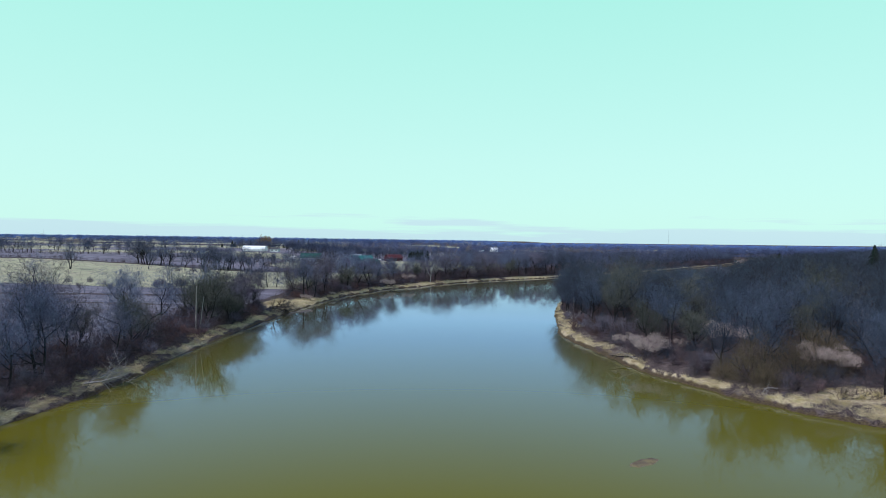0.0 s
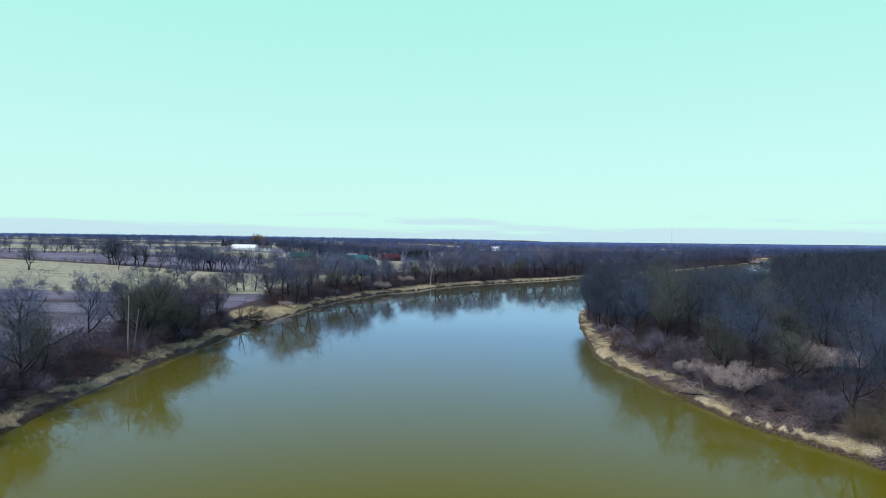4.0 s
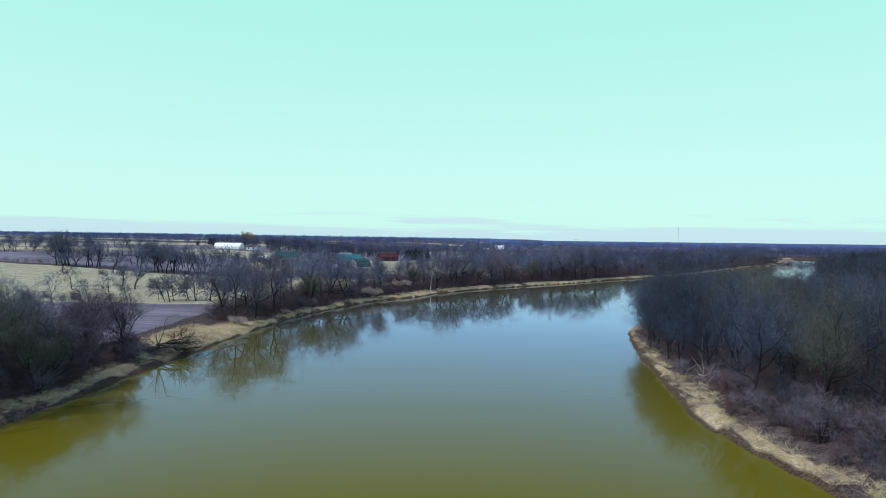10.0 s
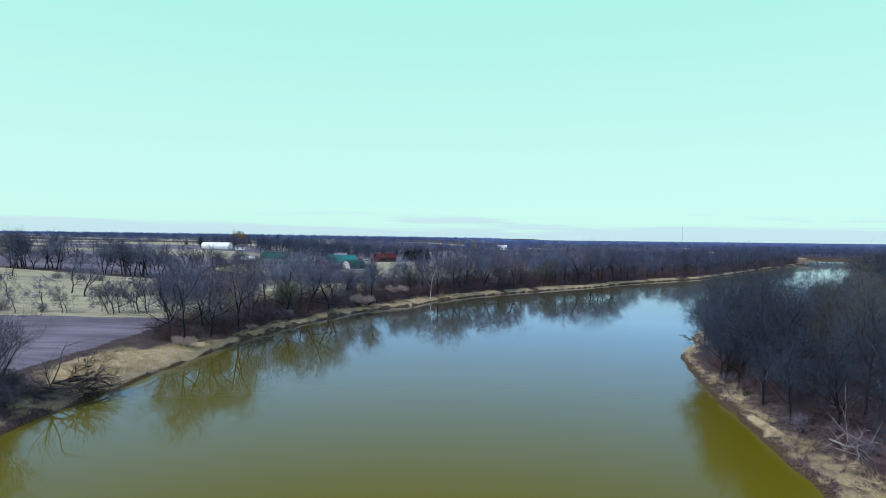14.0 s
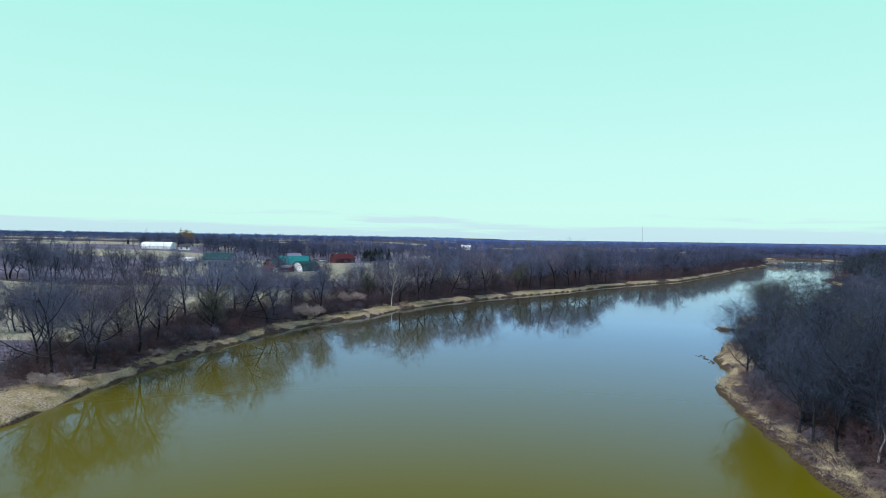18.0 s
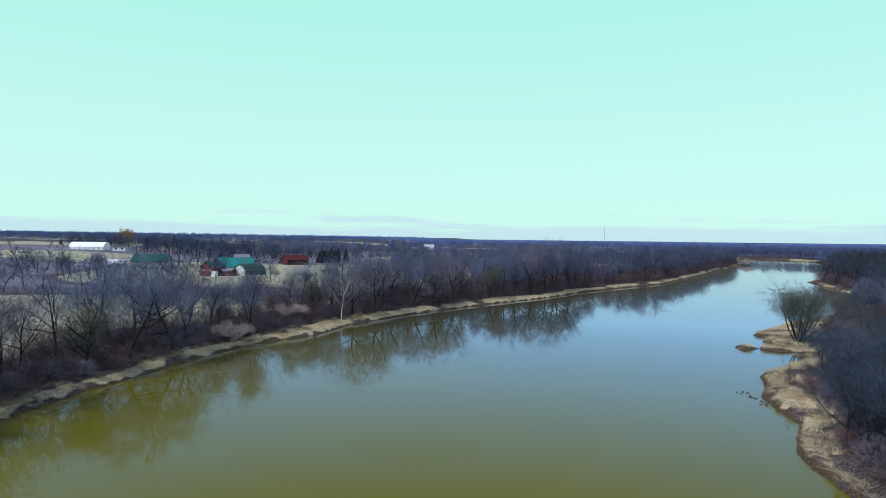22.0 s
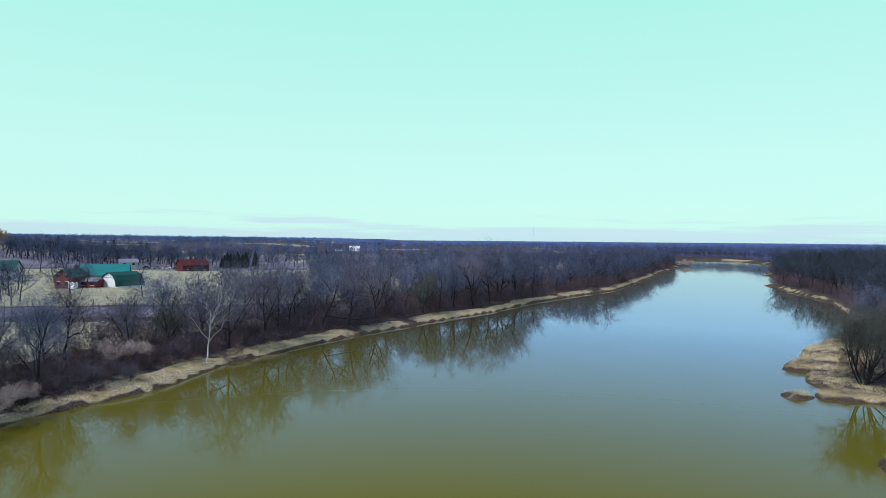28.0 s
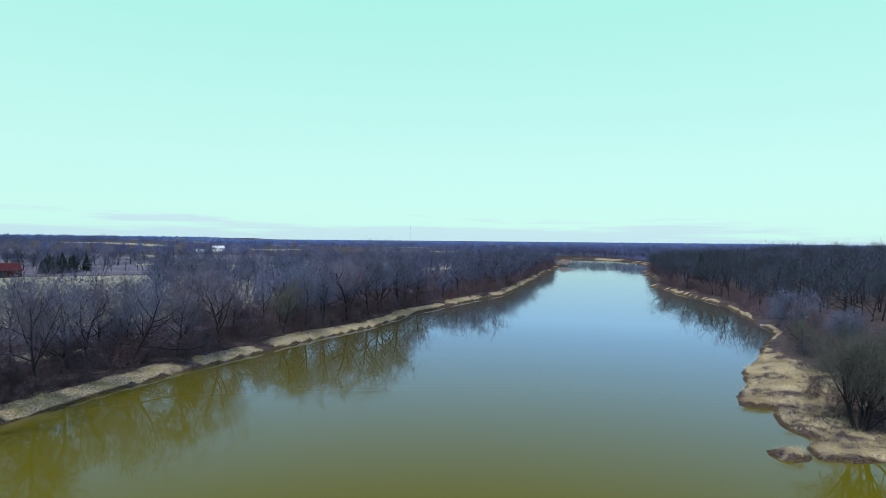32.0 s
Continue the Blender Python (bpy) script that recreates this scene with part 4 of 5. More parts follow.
mass("river_woods", scatter(9000, lambda x, y, d: d > 5 and 430 <= y < 720 and 0 < left_off(x, y) < left_depth(y) + 14, (-60, 340, 430, 720), 9.0, 5, 0.5, 1.02),
     strip_bases, M_MASS, "strip of bare grey trees along the river bank", seed=2)
mass("river_woods", scatter(12000, lambda x, y, d: d > 44 and 40 < x < 210 and y < 345, (40, 210, 30, 345), 8.6, 6, 0.62, 0.95), mid_bases, M_DENSE,
     "dense bare blue-grey woods beside the river bend", seed=3)
mass("river_woods", scatter(16000, lambda x, y, d: d > right_start(x, y) and 345 <= y < 640 and x > 120 and d < 90 and left_off(x, y) < 0 and math.hypot(x - 153, y - 346) > 11, (120, 420, 345, 640), 8.0, 26, 0.62, 0.94), mid_bases, M_DENSE,
     "tall dark bare woods beyond the bay", seed=27)
mass("river_woods", scatter(16000, lambda x, y, d: (d > 80 and x > 200 and y < 420) or (345 <= y < 640 and d >= 85 and x > 200 and left_off(x, y) < 0), (200, 620, 20, 640), 10.5, 16, 0.62, 1.0),
     [fluffy(225 + i, 110, 0.14, 15.0, 6.0, 4.0, (), 0.15) for i in range(4)], M_DENSE, "bare grey-blue woods deep inland from the river", seed=8)
mass("undergrowth", scatter(9000, lambda x, y, d: d > 6 and left_off(x, y) > 0 and left_depth(y) > 4 and d < 7 + left_depth(y), (-100, 10, 58, 345), 3.2, 12, 0.6, 1.35),
     bush_bases, M_RED, "red-brown leafless undergrowth beneath the bank trees", "undergrowth", seed=7)
mass("undergrowth", scatter(9000, lambda x, y, d: left_off(x, y) < -40 and right_start(x, y) + 1 < d < 45, (28, 140, 58, 345), 3.5, 13, 0.6, 1.5),
     bush_bases, M_BROWN, "dark brown leafless undergrowth in the riverside wood", "undergrowth", seed=8)
mass("scrub_thicket", scatter(14000, lambda x, y, d: 3.0 < d < 26 and y > 345 and (0 < left_off(x, y) or y < 560 and d < 12), (-70, 340, 345, 700), 4.0, 7, 0.8, 1.6),
     bush_bases, M_RED, "red-brown leafless scrub along the banks downstream", "scrub", seed=4)


mass("undergrowth", scatter(9000, lambda x, y, d: d > 4 and left_off(x, y) > 0 and left_depth(y) > 4 and d < 7 + left_depth(y) + (8 if y > 285 else 0), (-100, 40, 58, 372), 3.4, 32, 0.6, 1.5),
     bush_bases, M_MAUVE, "grey-mauve leafless saplings beneath the bank trees", "undergrowth", seed=17)
mass("undergrowth", scatter(9000, lambda x, y, d: left_off(x, y) < -40 and right_start(x, y) + 1 < d < 40 and wob(x, y, 22.0, 3.0) > -0.1, (28, 140, 58, 345), 3.6, 33, 0.5, 1.3),
     bush_bases, M_DENSE, "dark blue-grey leafless saplings in the riverside wood", "undergrowth", seed=18)
mass("scrub_thicket", scatter(14000, lambda x, y, d: 2.5 < d < 40 and y > 345 and (0 < left_off(x, y) or y < 640 and d < 12), (-70, 400, 345, 710), 5.2, 37, 0.9, 2.0),
     bush_bases, M_MAUVE, "grey-mauve leafless thicket along the banks downstream", "scrub", seed=14)


mass("river_woods", scatter(9000, lambda x, y, d: 9 < d < 85 and y > 640 and left_off(x, y) < -40, (360, 640, 640, 1000), 9.0, 41, 0.6, 0.95), mid_bases, M_FAR_HAZE,
     "bare woods behind the far bank, coloured blue for haze", seed=42)


mass("scrub_thicket", scatter(16000, lambda x, y, d: 1.8 < d < 10 and y > 340 and left_off(x, y) > 0 and wob(x, y, 14.0, 2.0) > -0.4, (-30, 340, 340, 700), 2.6, 47, 0.3, 0.75),
     bush_bases, M_RED, "red-brown brambles at the top of the straw bank", "scrub", seed=24)


mass("scrub_thicket", [(x, y, 0.3 + 0.16 * k) for x, y, k in scatter(9000, lambda x, y, d: 3.5 < d < 22 and y > 640 and left_off(x, y) < -40, (330, 500, 640, 960), 4.0, 51, 0.2, 1.2)], far_bases, M_FAR_HAZE,
     "low thicket behind the far bank, coloured blue for haze", "scrub", seed=52)


def field_trees(x, y):
    """Where the far fields carry hedges and copses."""
    return abs(((y + 0.12 * x) / 95.0) % 1.0 - 0.5) < 0.05 or wob(x, y, 330.0, 7.0) > (0.42 if x < -60 - 0.1 * y and y < 600 else 0.05 if x < -60 - 0.1 * y else -0.15)


def far_rule(x, y, d):
    return d > 7 and (field_trees(x, y) if left_off(x, y) > 60 or y > 900 else x > 200 and (d > 60 or y > 640)) and not (-75 < x < 15 and 430 < y < 600) and not (-260 < x < -130 and 520 < y < 650) and not (-125 < x < -80 and 455 < y < 500)


copse_bases = [fluffy(230 + i, 120, 0.08, 12.0, 6.0, 2.6, (7, 4), 0.2) for i in range(5)]
mass("far_woods", scatter(12000, lambda x, y, d: y < 720 and x < 420 and far_rule(x, y, d), (-420, 420, 380, 720), 10.0, 18, 0.6, 1.0), copse_bases, M_MASS,
     "bare copses and hedges between the fields", seed=9)
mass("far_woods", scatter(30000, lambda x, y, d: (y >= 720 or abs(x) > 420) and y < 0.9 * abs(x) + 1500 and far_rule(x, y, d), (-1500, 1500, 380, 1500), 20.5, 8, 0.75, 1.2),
     far_bases, M_FAR_HAZE, "distant bare woods and hedges between the fields, coloured blue for haze", seed=5)
mass("field_copse", scatter(1200, lambda x, y, d: x < -60 - (y - 400) * 0.02 and x < -0.35 * (470 - y) - 42, (-165, -50, 385, 470), 14.0, 19, 0.5, 0.85), copse_bases, M_MASS,
     "bare copse in front of the farm buildings", seed=10)
mass("field_copse", scatter(900, lambda x, y, d: wob(x, y, 60.0, 2.0) > -0.5, (-150, -66, 612, 650), 7.0, 23, 0.75, 1.05), copse_bases, M_MASS,
     "tall dark copse behind the red barn", seed=25)
mass("horizon_woods", scatter(16000, lambda x, y, d: math.hypot(x, y) > 1450, (-2900, 2900, 300, 2600), 22.0, 9, 0.75, 1.1), hor_bases, M_HORIZON_HAZE, "woods along the horizon with blue haze put into their colour", seed=6)

# hedgerow trees in the left fields
hedge = Kind("hedgerow_tree", "bare dark hedgerow tree standing between winter fields", "tree",
             [domed_tree("hedgerow_tree", 170 + i, M_BARK, M_TWIG, 13.5, 4.6, 5.0, 300, 0.045, (8, 5, 4, 3), 0.34, 0.8, 0.04) for i in range(3)], "trees of the field hedgerow")
for i in range(36):
    x = rnd.uniform(-184, -163) if i < 12 else rnd.uniform(-146, -117) if i < 28 else rnd.uniform(-215, -105)
    hedge.put(x, 380 + 0.07 * (x + 150) + rnd.uniform(-5, 5), i, rnd.uniform(0, 360), rnd.uniform(0.62, 0.92) if i < 28 else rnd.uniform(0.4, 0.6), rnd.uniform(1.0, 1.15))
for i in range(14):
    hedge.put(-330 + 220 * rnd.random(), 470 + rnd.uniform(-12, 12), i, rnd.uniform(0, 360), rnd.uniform(0.35, 0.6))
mass("field_hedge", [(-330 + 245 * k / 130 + rnd.uniform(-1, 1), yy + rnd.uniform(-1.5, 1.5) + 8 * k / 130, rnd.uniform(0.35, 0.7)) for yy in (376, 452, 500) for k in range(130)], bush_bases, M_RED,
     "low dark leafless hedges between the fields", "hedge", seed=21)
field_tree = Kind("field_tree", "small bare straggly tree at the edge of a field", "tree",
                  shapes("field_tree", 4, 175, M_BARK, M_TWIG, height=13.0, kids=(7, 4, 4, 7), fine=0.05, spread=1.0, bole=0.2, girth=0.26), "small trees at the field edge")
for i in range(22):
    f = i / 21
    (field_tree if i % 3 == 1 or f > 0.6 else grey_bush).put(-138 + 72 * f + rnd.uniform(-3, 3), 258 + 10 * f + rnd.uniform(-2, 2), i, rnd.uniform(0, 360), rnd.uniform(0.3, 0.55), rnd.uniform(1.0, 1.2))
for x, y, s in ((-192, 325, 0.74), (-170, 262, 0.72), (-125, 292, 0.6), (-80, 263, 0.6), (-74, 267, 0.7), (-71, 270, 0.72), (-108, 300, 0.75), (-100, 268, 0.6)):
    (hedge if s > 0.7 else field_tree).put(x, y, int(x) % 3, x * 7, s, label="lone bare tree standing in the pale pasture")


thorn = Kind("field_bush", "round dark leafless thorn bush in the pasture", "bush", [domed_bush("thorn", 401 + i, M_BARK, M_TWIG_BROWN, 5.2, 3.4, 1500, 0.022, 0.16) for i in range(2)], "thorn bushes in the pasture")
for x, y, s in ((-138, 273, 1.15), (-99, 304.5, 0.9), (-93, 306, 1.1), (-104, 305, 1.0), (-88, 308, 0.8), (-160, 270, 0.7), (-152, 272, 0.6), (-120, 270, 0.6), (-110, 268, 0.75), (-131, 350, 1.0), (-139, 352, 0.9), (-147, 351, 0.8)):
    thorn.put(x, y, int(x), x * 13, s, 0.85 if s > 0.8 else 1.0)
for x, y, s in ((-116.6, 308, 0.62), (-191, 324, 0.8), (-77, 269, 0.55), (-162, 348, 0.7), (-147, 360, 0.75)):
    hedge.put(x, y, int(x) % 3, x * 5, s, label="lone bare tree standing in the pale pasture")


# dry grass of the verges
def grass(name, spots, label, seed, k=9, thick=0.026, clump=0.25, flop=0.9):
    rs = np.random.RandomState(seed)
    p = np.array(spots)
    z = land_height(p[:, 0], p[:, 1])
    n = len(p) * k
    base = np.repeat(np.column_stack([p[:, :2], z - 0.03]), k, 0) + np.column_stack([rs.normal(0, clump, (n, 2)), np.zeros(n)])
    a, lean, h = rs.uniform(0, 6.283, n), rs.uniform(0.15, flop, n), rs.uniform(0.25, 0.95, n) * np.repeat(p[:, 2], k)
    tip = base + np.column_stack([np.cos(a) * lean * h, np.sin(a) * lean * h, h * (1 - 0.4 * lean)])
    segs = np.column_stack([base, tip, np.full(n, thick), np.zeros(n)])
    return tagged(new(name, mesh_from(name, *spikes(segs), M_STRAW)), label, "grass", kind="stuff")


grass("dry_grass", scatter(90000, lambda x, y, d: 0.5 < d < 12 and d < float(verge(np.array(x), np.array(y))) * (1.15 + 0.35 * float(wob(x, y, 9.0, 3.0))) and wob(x, y, 6.0, 2.0) > -0.35, (-75, 120, 60, 345), 0.62, 11),
      "tufts of straw-coloured winter grass on the banks", 1, 26, 0.011, 0.3, 1.3)

grass("grass_tussocks", scatter(26000, lambda x, y, d: 0.8 < d < 12 and d < float(verge(np.array(x), np.array(y))) * (1.1 + 0.6 * float(wob(x, y, 9.0, 3.0))) and wob(x, y, 11.0, 5.0) > -0.1, (-75, 120, 60, 345), 1.25, 15, 0.8, 1.5),
      "flopped pale tussocks of dead grass on the banks", 2, 70, 0.010, 0.28, 1.7)


# ---- farm buildings, mast and small things ----
def part(name, bm, mat, parent, label=""):
    me = bpy.data.meshes.new(name)
    bm.to_mesh(me)
    bm.free()
    me.materials.append(mat)
    ob = new(name, me)
    ob.parent = parent
    if label:
        ob["label"] = label
    return ob


def block(x0, y0, z0, x1, y1, z1, bevel=0.0):
    bm = bmesh.new()
    bmesh.ops.create_cube(bm, size=1.0, matrix=Matrix.Translation(((x0 + x1) / 2, (y0 + y1) / 2, (z0 + z1) / 2)) @ Matrix.Diagonal((x1 - x0, y1 - y0, z1 - z0, 1)))
    if bevel:
        bmesh.ops.bevel(bm, geom=bm.edges[:], offset=bevel, segments=1, affect="EDGES")
    return bm


def prism(profile, y0, y1):
    """A profile in x and z, drawn out along y."""
    bm = bmesh.new()
    a = [bm.verts.new((x, y0, z)) for x, z in profile]
    b = [bm.verts.new((x, y1, z)) for x, z in profile]
    bm.faces.new(a[::-1])
    bm.faces.new(b)
    for i in range(len(a)):
        j = (i + 1) % len(a)
        bm.faces.new((a[i], a[j], b[j], b[i]))
    bmesh.ops.recalc_face_normals(bm, faces=bm.faces[:])
    return bm


def roof_shell(profile, y0, y1, thick):
    """A roof of even thickness over a profile that runs from eave to eave."""
    return prism(list(profile) + [(x, z - thick) for x, z in reversed(profile)], y0, y1)


def seat(ob, x, y, turn):
    ob.matrix_basis = pose(x, y, float(land_height([x], [y])[0]) - 0.1, 0, 0, turn)
    return ob


def house(name, x, y, turn, wide, deep, eave, ridge, wall, roof, label, category="house", windows=3, storeys=1, door=None, chimney=False):
    """A gabled house: its ridge runs along its own x, the front looks to its own -y."""
    root = tagged(seat(new(name), x, y, turn), label, category)
    d2, w2 = deep / 2, wide / 2
    bm = prism([(-d2, 0), (d2, 0), (d2, eave), (0, ridge), (-d2, eave)], -w2, w2)
    bmesh.ops.rotate(bm, verts=bm.verts[:], cent=(0, 0, 0), matrix=Matrix.Rotation(radians(-90), 3, "Z"))
    wall_ob = part("wall", bm, wall, root)
    o = 0.5
    slope = (ridge - eave) / d2
    bm = roof_shell([(-d2 - o, eave - slope * o + 0.25), (0, ridge + 0.25), (d2 + o, eave - slope * o + 0.25)], -w2 - o, w2 + o, 0.2)
    bmesh.ops.rotate(bm, verts=bm.verts[:], cent=(0, 0, 0), matrix=Matrix.Rotation(radians(-90), 3, "Z"))
    roof_ob = part("roof", bm, roof, root)
    for s in range(storeys):
        for k in range(windows):
            cx = -w2 + wide * (k + 0.5) / windows
            z0 = 0.9 + s * 2.7
            if door is not None and k == door and s == 0:
                part("door", block(cx - 1.2, -d2 - 0.06, 0.0, cx + 1.2, -d2 + 0.02, 2.4), M_SLATE, root)
                continue
            win = part("window", block(cx - 0.6, -d2 - 0.05, z0, cx + 0.6, -d2 + 0.02, z0 + 1.3), M_GLASS, root)
            part("sill", block(cx - 0.7, -d2 - 0.12, z0 - 0.1, cx + 0.7, -d2 + 0.02, z0), M_WHITE, win)
    if chimney:
        part("chimney", block(w2 * 0.4, -0.4, ridge - 0.6, w2 * 0.4 + 0.7, 0.4, ridge + 1.3), M_BARNRED, roof_ob)
    return root


def arched_barn(name, x, y, turn, wide, long, high, skin, front, label):
    """A barn with a rounded gambrel roof down to low walls; the white front looks to its own -y."""
    root = tagged(seat(new(name), x, y, turn), label, "barn")
    w2 = wide / 2
    prof = [(-w2, 0.6), (-w2 * 0.92, high * 0.45), (-w2 * 0.62, high * 0.8), (0, high), (w2 * 0.62, high * 0.8), (w2 * 0.92, high * 0.45), (w2, 0.6)]
    part("wall", prism([(-w2 + 0.15, -0.2)] + [(px * 0.97, pz - 0.2) for px, pz in prof] + [(w2 - 0.15, -0.2)], 0.1, long - 0.1), front, root)
    part("roof", roof_shell(prof, -0.4, long + 0.3, 0.18), skin, root)
    d = part("door", block(-1.9, -0.02, 0, 1.9, 0.12, 3.4), M_WHITE, root)
    part("rail", block(-3.2, -0.1, 3.4, 3.2, 0.02, 3.55), M_STEEL, d)
    for cx in (-3.0, 3.0):
        if abs(cx) + 0.5 < w2 * 0.8:
            part("window", block(cx - 0.4, 0.02, 1.2, cx + 0.4, 0.13, 2.1), M_GLASS, root)
    return root


arched_barn("barn", -56.5, 464, -40, 8.5, 11, 5.4, M_DKGREEN, M_WHITE, "barn with a dark green rounded roof and white front")
house("barn", -62, 481, 8, 16, 10, 3.6, 7.2, M_GREYWALL, M_GREEN, "long farm building with a bright green metal roof", "barn", 5)
brick = house("house", -68.2, 464, 70, 9, 6.2, 4.2, 6.4, M_BRICK, M_DKGREEN, "two-storey red brick farmhouse with a dark green roof", "house", 2, chimney=True)
for z0 in (1.2, 3.7):
    for cy in (-1.6, 1.6):
        win = part("window", block(-4.56, cy - 0.5, z0, -4.48, cy + 0.5, z0 + 1.2), M_GLASS, brick)
        part("frame", block(-4.6, cy - 0.62, z0 + 1.2, -4.48, cy + 0.62, z0 + 1.34), M_WHITE, win)
part("porch", block(-6.3, -5.6, 0, -4.5, -3.4, 2.3, 0.05), M_WHITE, brick)
house("shed", -62.2, 464.5, -20, 6.5, 4, 2.4, 3.3, M_BRICK, M_STEEL, "low red lean-to with a grey metal roof", "shed", 2)
house("barn", -102, 489, 4, 15, 11, 4.4, 7.6, M_GREYWALL, M_DKGREEN, "grey-walled farm building with a green roof", "barn", 6)
house("shed", -117, 486, 4, 7, 6, 3.0, 4.6, M_GREYWALL, M_WHITE, "small shed with a white metal roof", "shed", 2)
house("barn", -45, 575, 32, 14, 9, 3.2, 6.0, M_BARNRED, M_BARNRED, "dark red wooden barn with a red roof", "barn", 3, door=1)
house("house", -190, 800, 5, 11, 9, 5.6, 8.0, M_GREYWALL, M_SLATE, "two-storey pale grey farmhouse among firs", "house", 4, 2, chimney=True)
house("house", 86, 1068, 0, 13, 9, 4.0, 6.8, M_WHITE, M_WHITE, "white house beyond the river woods", "house", 3)
house("house", 66, 1070, 0, 10, 9, 3.4, 5.8, M_WHITE, M_SLATE, "low white house with a dark roof", "house", 3)
house("house", -60, 700, 0, 12, 8, 3.6, 6.0, M_GREYWALL, M_SLATE, "pale farmhouse behind the red barn", "house", 3)
house("house", 640, 1310, 0, 18, 9, 3.5, 5.5, M_WHITE, M_WHITE, "long white farm shed far down the valley", "shed", 5)
house("house", 612, 1330, 0, 16, 10, 5.0, 8.0, M_BARNRED, M_SLATE, "red barn far down the valley", "barn", 3)
house("house", 250, 330, -40, 12, 8, 4.0, 6.5, M_GREYWALL, M_WHITE, "pale house deep in the bare woods", "house", 3)

house("shed", -82, 600, 20, 9, 6, 2.6, 4.2, M_GREYWALL, M_STEEL, "grey metal shed at the edge of the farm trees", "shed", 2)
# the long white hoop barn on the rise
hoop = tagged(seat(new("hoop_barn"), -186, 626, -2), "long low white barn on the rise behind the fields", "barn")
prof = [(-5, 2.0), (-4.2, 3.7), (-2.4, 4.8), (0, 5.2), (2.4, 4.8), (4.2, 3.7), (5, 2.0)]
for nm, bm, mt in (("wall", prism([(-4.8, -0.3)] + [(a * 0.97, b - 0.15) for a, b in prof] + [(4.8, -0.3)], -10.8, 10.8), M_WHITE), ("roof", roof_shell(prof, -11.2, 11.2, 0.15), M_WHITE)):
    bmesh.ops.rotate(bm, verts=bm.verts[:], cent=(0, 0, 0), matrix=Matrix.Rotation(radians(-90), 3, "Z"))
    part(nm, bm, mt, hoop)
for k in range(8):
    part("rib", block(-10.6 + k * 3.0, -5.05, 0, -10.4 + k * 3.0, -4.8, 2.0), M_STEEL, hoop)
house("shed", -167, 628, 0, 8, 7, 2.8, 4.2, M_WHITE, M_SLATE, "small white shed beside the long barn", "shed", 2)


def parked_car(x, y, turn, paint, label):
    root = tagged(seat(new("parked_car"), x, y, turn), label, "car", "cars parked by the red barn")
    part("body", block(-2.1, -0.85, 0.4, 2.1, 0.85, 1.0, 0.12), paint, root)
    part("cabin", prism([(-1.5, 0.98), (1.0, 0.98), (0.5, 1.5), (-1.2, 1.5)], -0.72, 0.72), M_GLASS, root)
    for sx in (-1.3, 1.3):
        for sy in (-0.8, 0.8):
            bm = bmesh.new()
            bmesh.ops.create_cone(bm, cap_ends=True, segments=12, radius1=0.36, radius2=0.36, depth=0.22, matrix=Matrix.Translation((sx, sy, 0.42)) @ Matrix.Rotation(radians(90), 4, "X"))
            part("wheel", bm, M_TYRE, root)


for k in range(4):
    parked_car(-70 + k * 5.0, 588 + (k % 2), 8 * k, M_CARS[k % 3], ("dark blue", "grey", "white")[k % 3] + " car parked on grass beside the red barn")

mast = tagged(seat(new("radio_mast"), 813, 2277, 0), "tall thin lattice radio mast on the horizon", "mast")
for a in range(3):
    dx, dy = math.cos(a * 2.094) * 0.5, math.sin(a * 2.094) * 0.5
    part("leg", block(dx - 0.09, dy - 0.09, 0, dx + 0.09, dy + 0.09, 58), M_STEEL, mast)
for k in range(14):
    part("brace", block(-0.6, -0.6, 2 + k * 4, 0.6, 0.6, 2.12 + k * 4), M_STEEL, mast)
part("antenna", block(-0.2, -0.2, 58, 0.2, 0.2, 64), M_STEEL, mast)


# firs and the golden willow of the farm
def fir_meshes(seed, height=11.0):
    rs = np.random.RandomState(seed)
    trunk = tubes([(0, 0, -0.3, 0, 0, height * 0.95, 0.2, 0.03)], 6)
    segs = []
    for i in range(340):
        f = rs.uniform(0.06, 1)
        a, r = rs.uniform(0, 6.283), (1 - f) ** 0.8 * height * 0.34 * rs.uniform(0.7, 1.1) + 0.2
        z = f * height
        segs.append((0, 0, z + r * 0.25, math.cos(a) * r, math.sin(a) * r, z - r * 0.15, 0.26, 0))
    return mesh_from("fir_trunk", *trunk, M_BARK, True), mesh_from("fir_crown", *spikes(segs), M_FIR)


fir = Kind("fir_tree", "dark green pointed fir tree near the farm", "tree", [fir_meshes(1), fir_meshes(2), fir_meshes(3)], "firs round the farm")
for i in range(18):
    fir.put(-24 + rnd.gauss(0, 4.5), 598 + rnd.uniform(-8, 10), i, rnd.uniform(0, 360), rnd.uniform(0.6, 1.05), rnd.uniform(0.8, 1.0))
for i in range(20):
    fir.put(-265 + i * 8 + rnd.uniform(-12, 12), 770 + rnd.uniform(-15, 45), i, rnd.uniform(0, 360), rnd.uniform(0.5, 1.1), rnd.uniform(0.75, 1.0))
for x, y, s in ((205, 300, 1.7), (235, 325, 1.5), (262, 318, 1.6), (272, 330, 1.5), (300, 300, 1.6), (243, 458, 1.1), (250, 470, 1.25), (170, 150, 1.75), (178, 160, 1.6)):
    fir.put(x, y, int(x) % 3, x, s, label="tall dark pine rising above the bare river woods")
gold = Kind("golden_willow", "golden-orange willow beside the farmhouse", "tree",
            shapes("golden_willow", 1, 190, M_GOLD, M_GOLD, height=13.0, stems=4, kids=(6, 5, 5, 5), spread=0.9, bole=0.2, girth=0.3, droop=0.5, fine=0.1))
gold.put(-225, 800, 0, 0, 1.25)
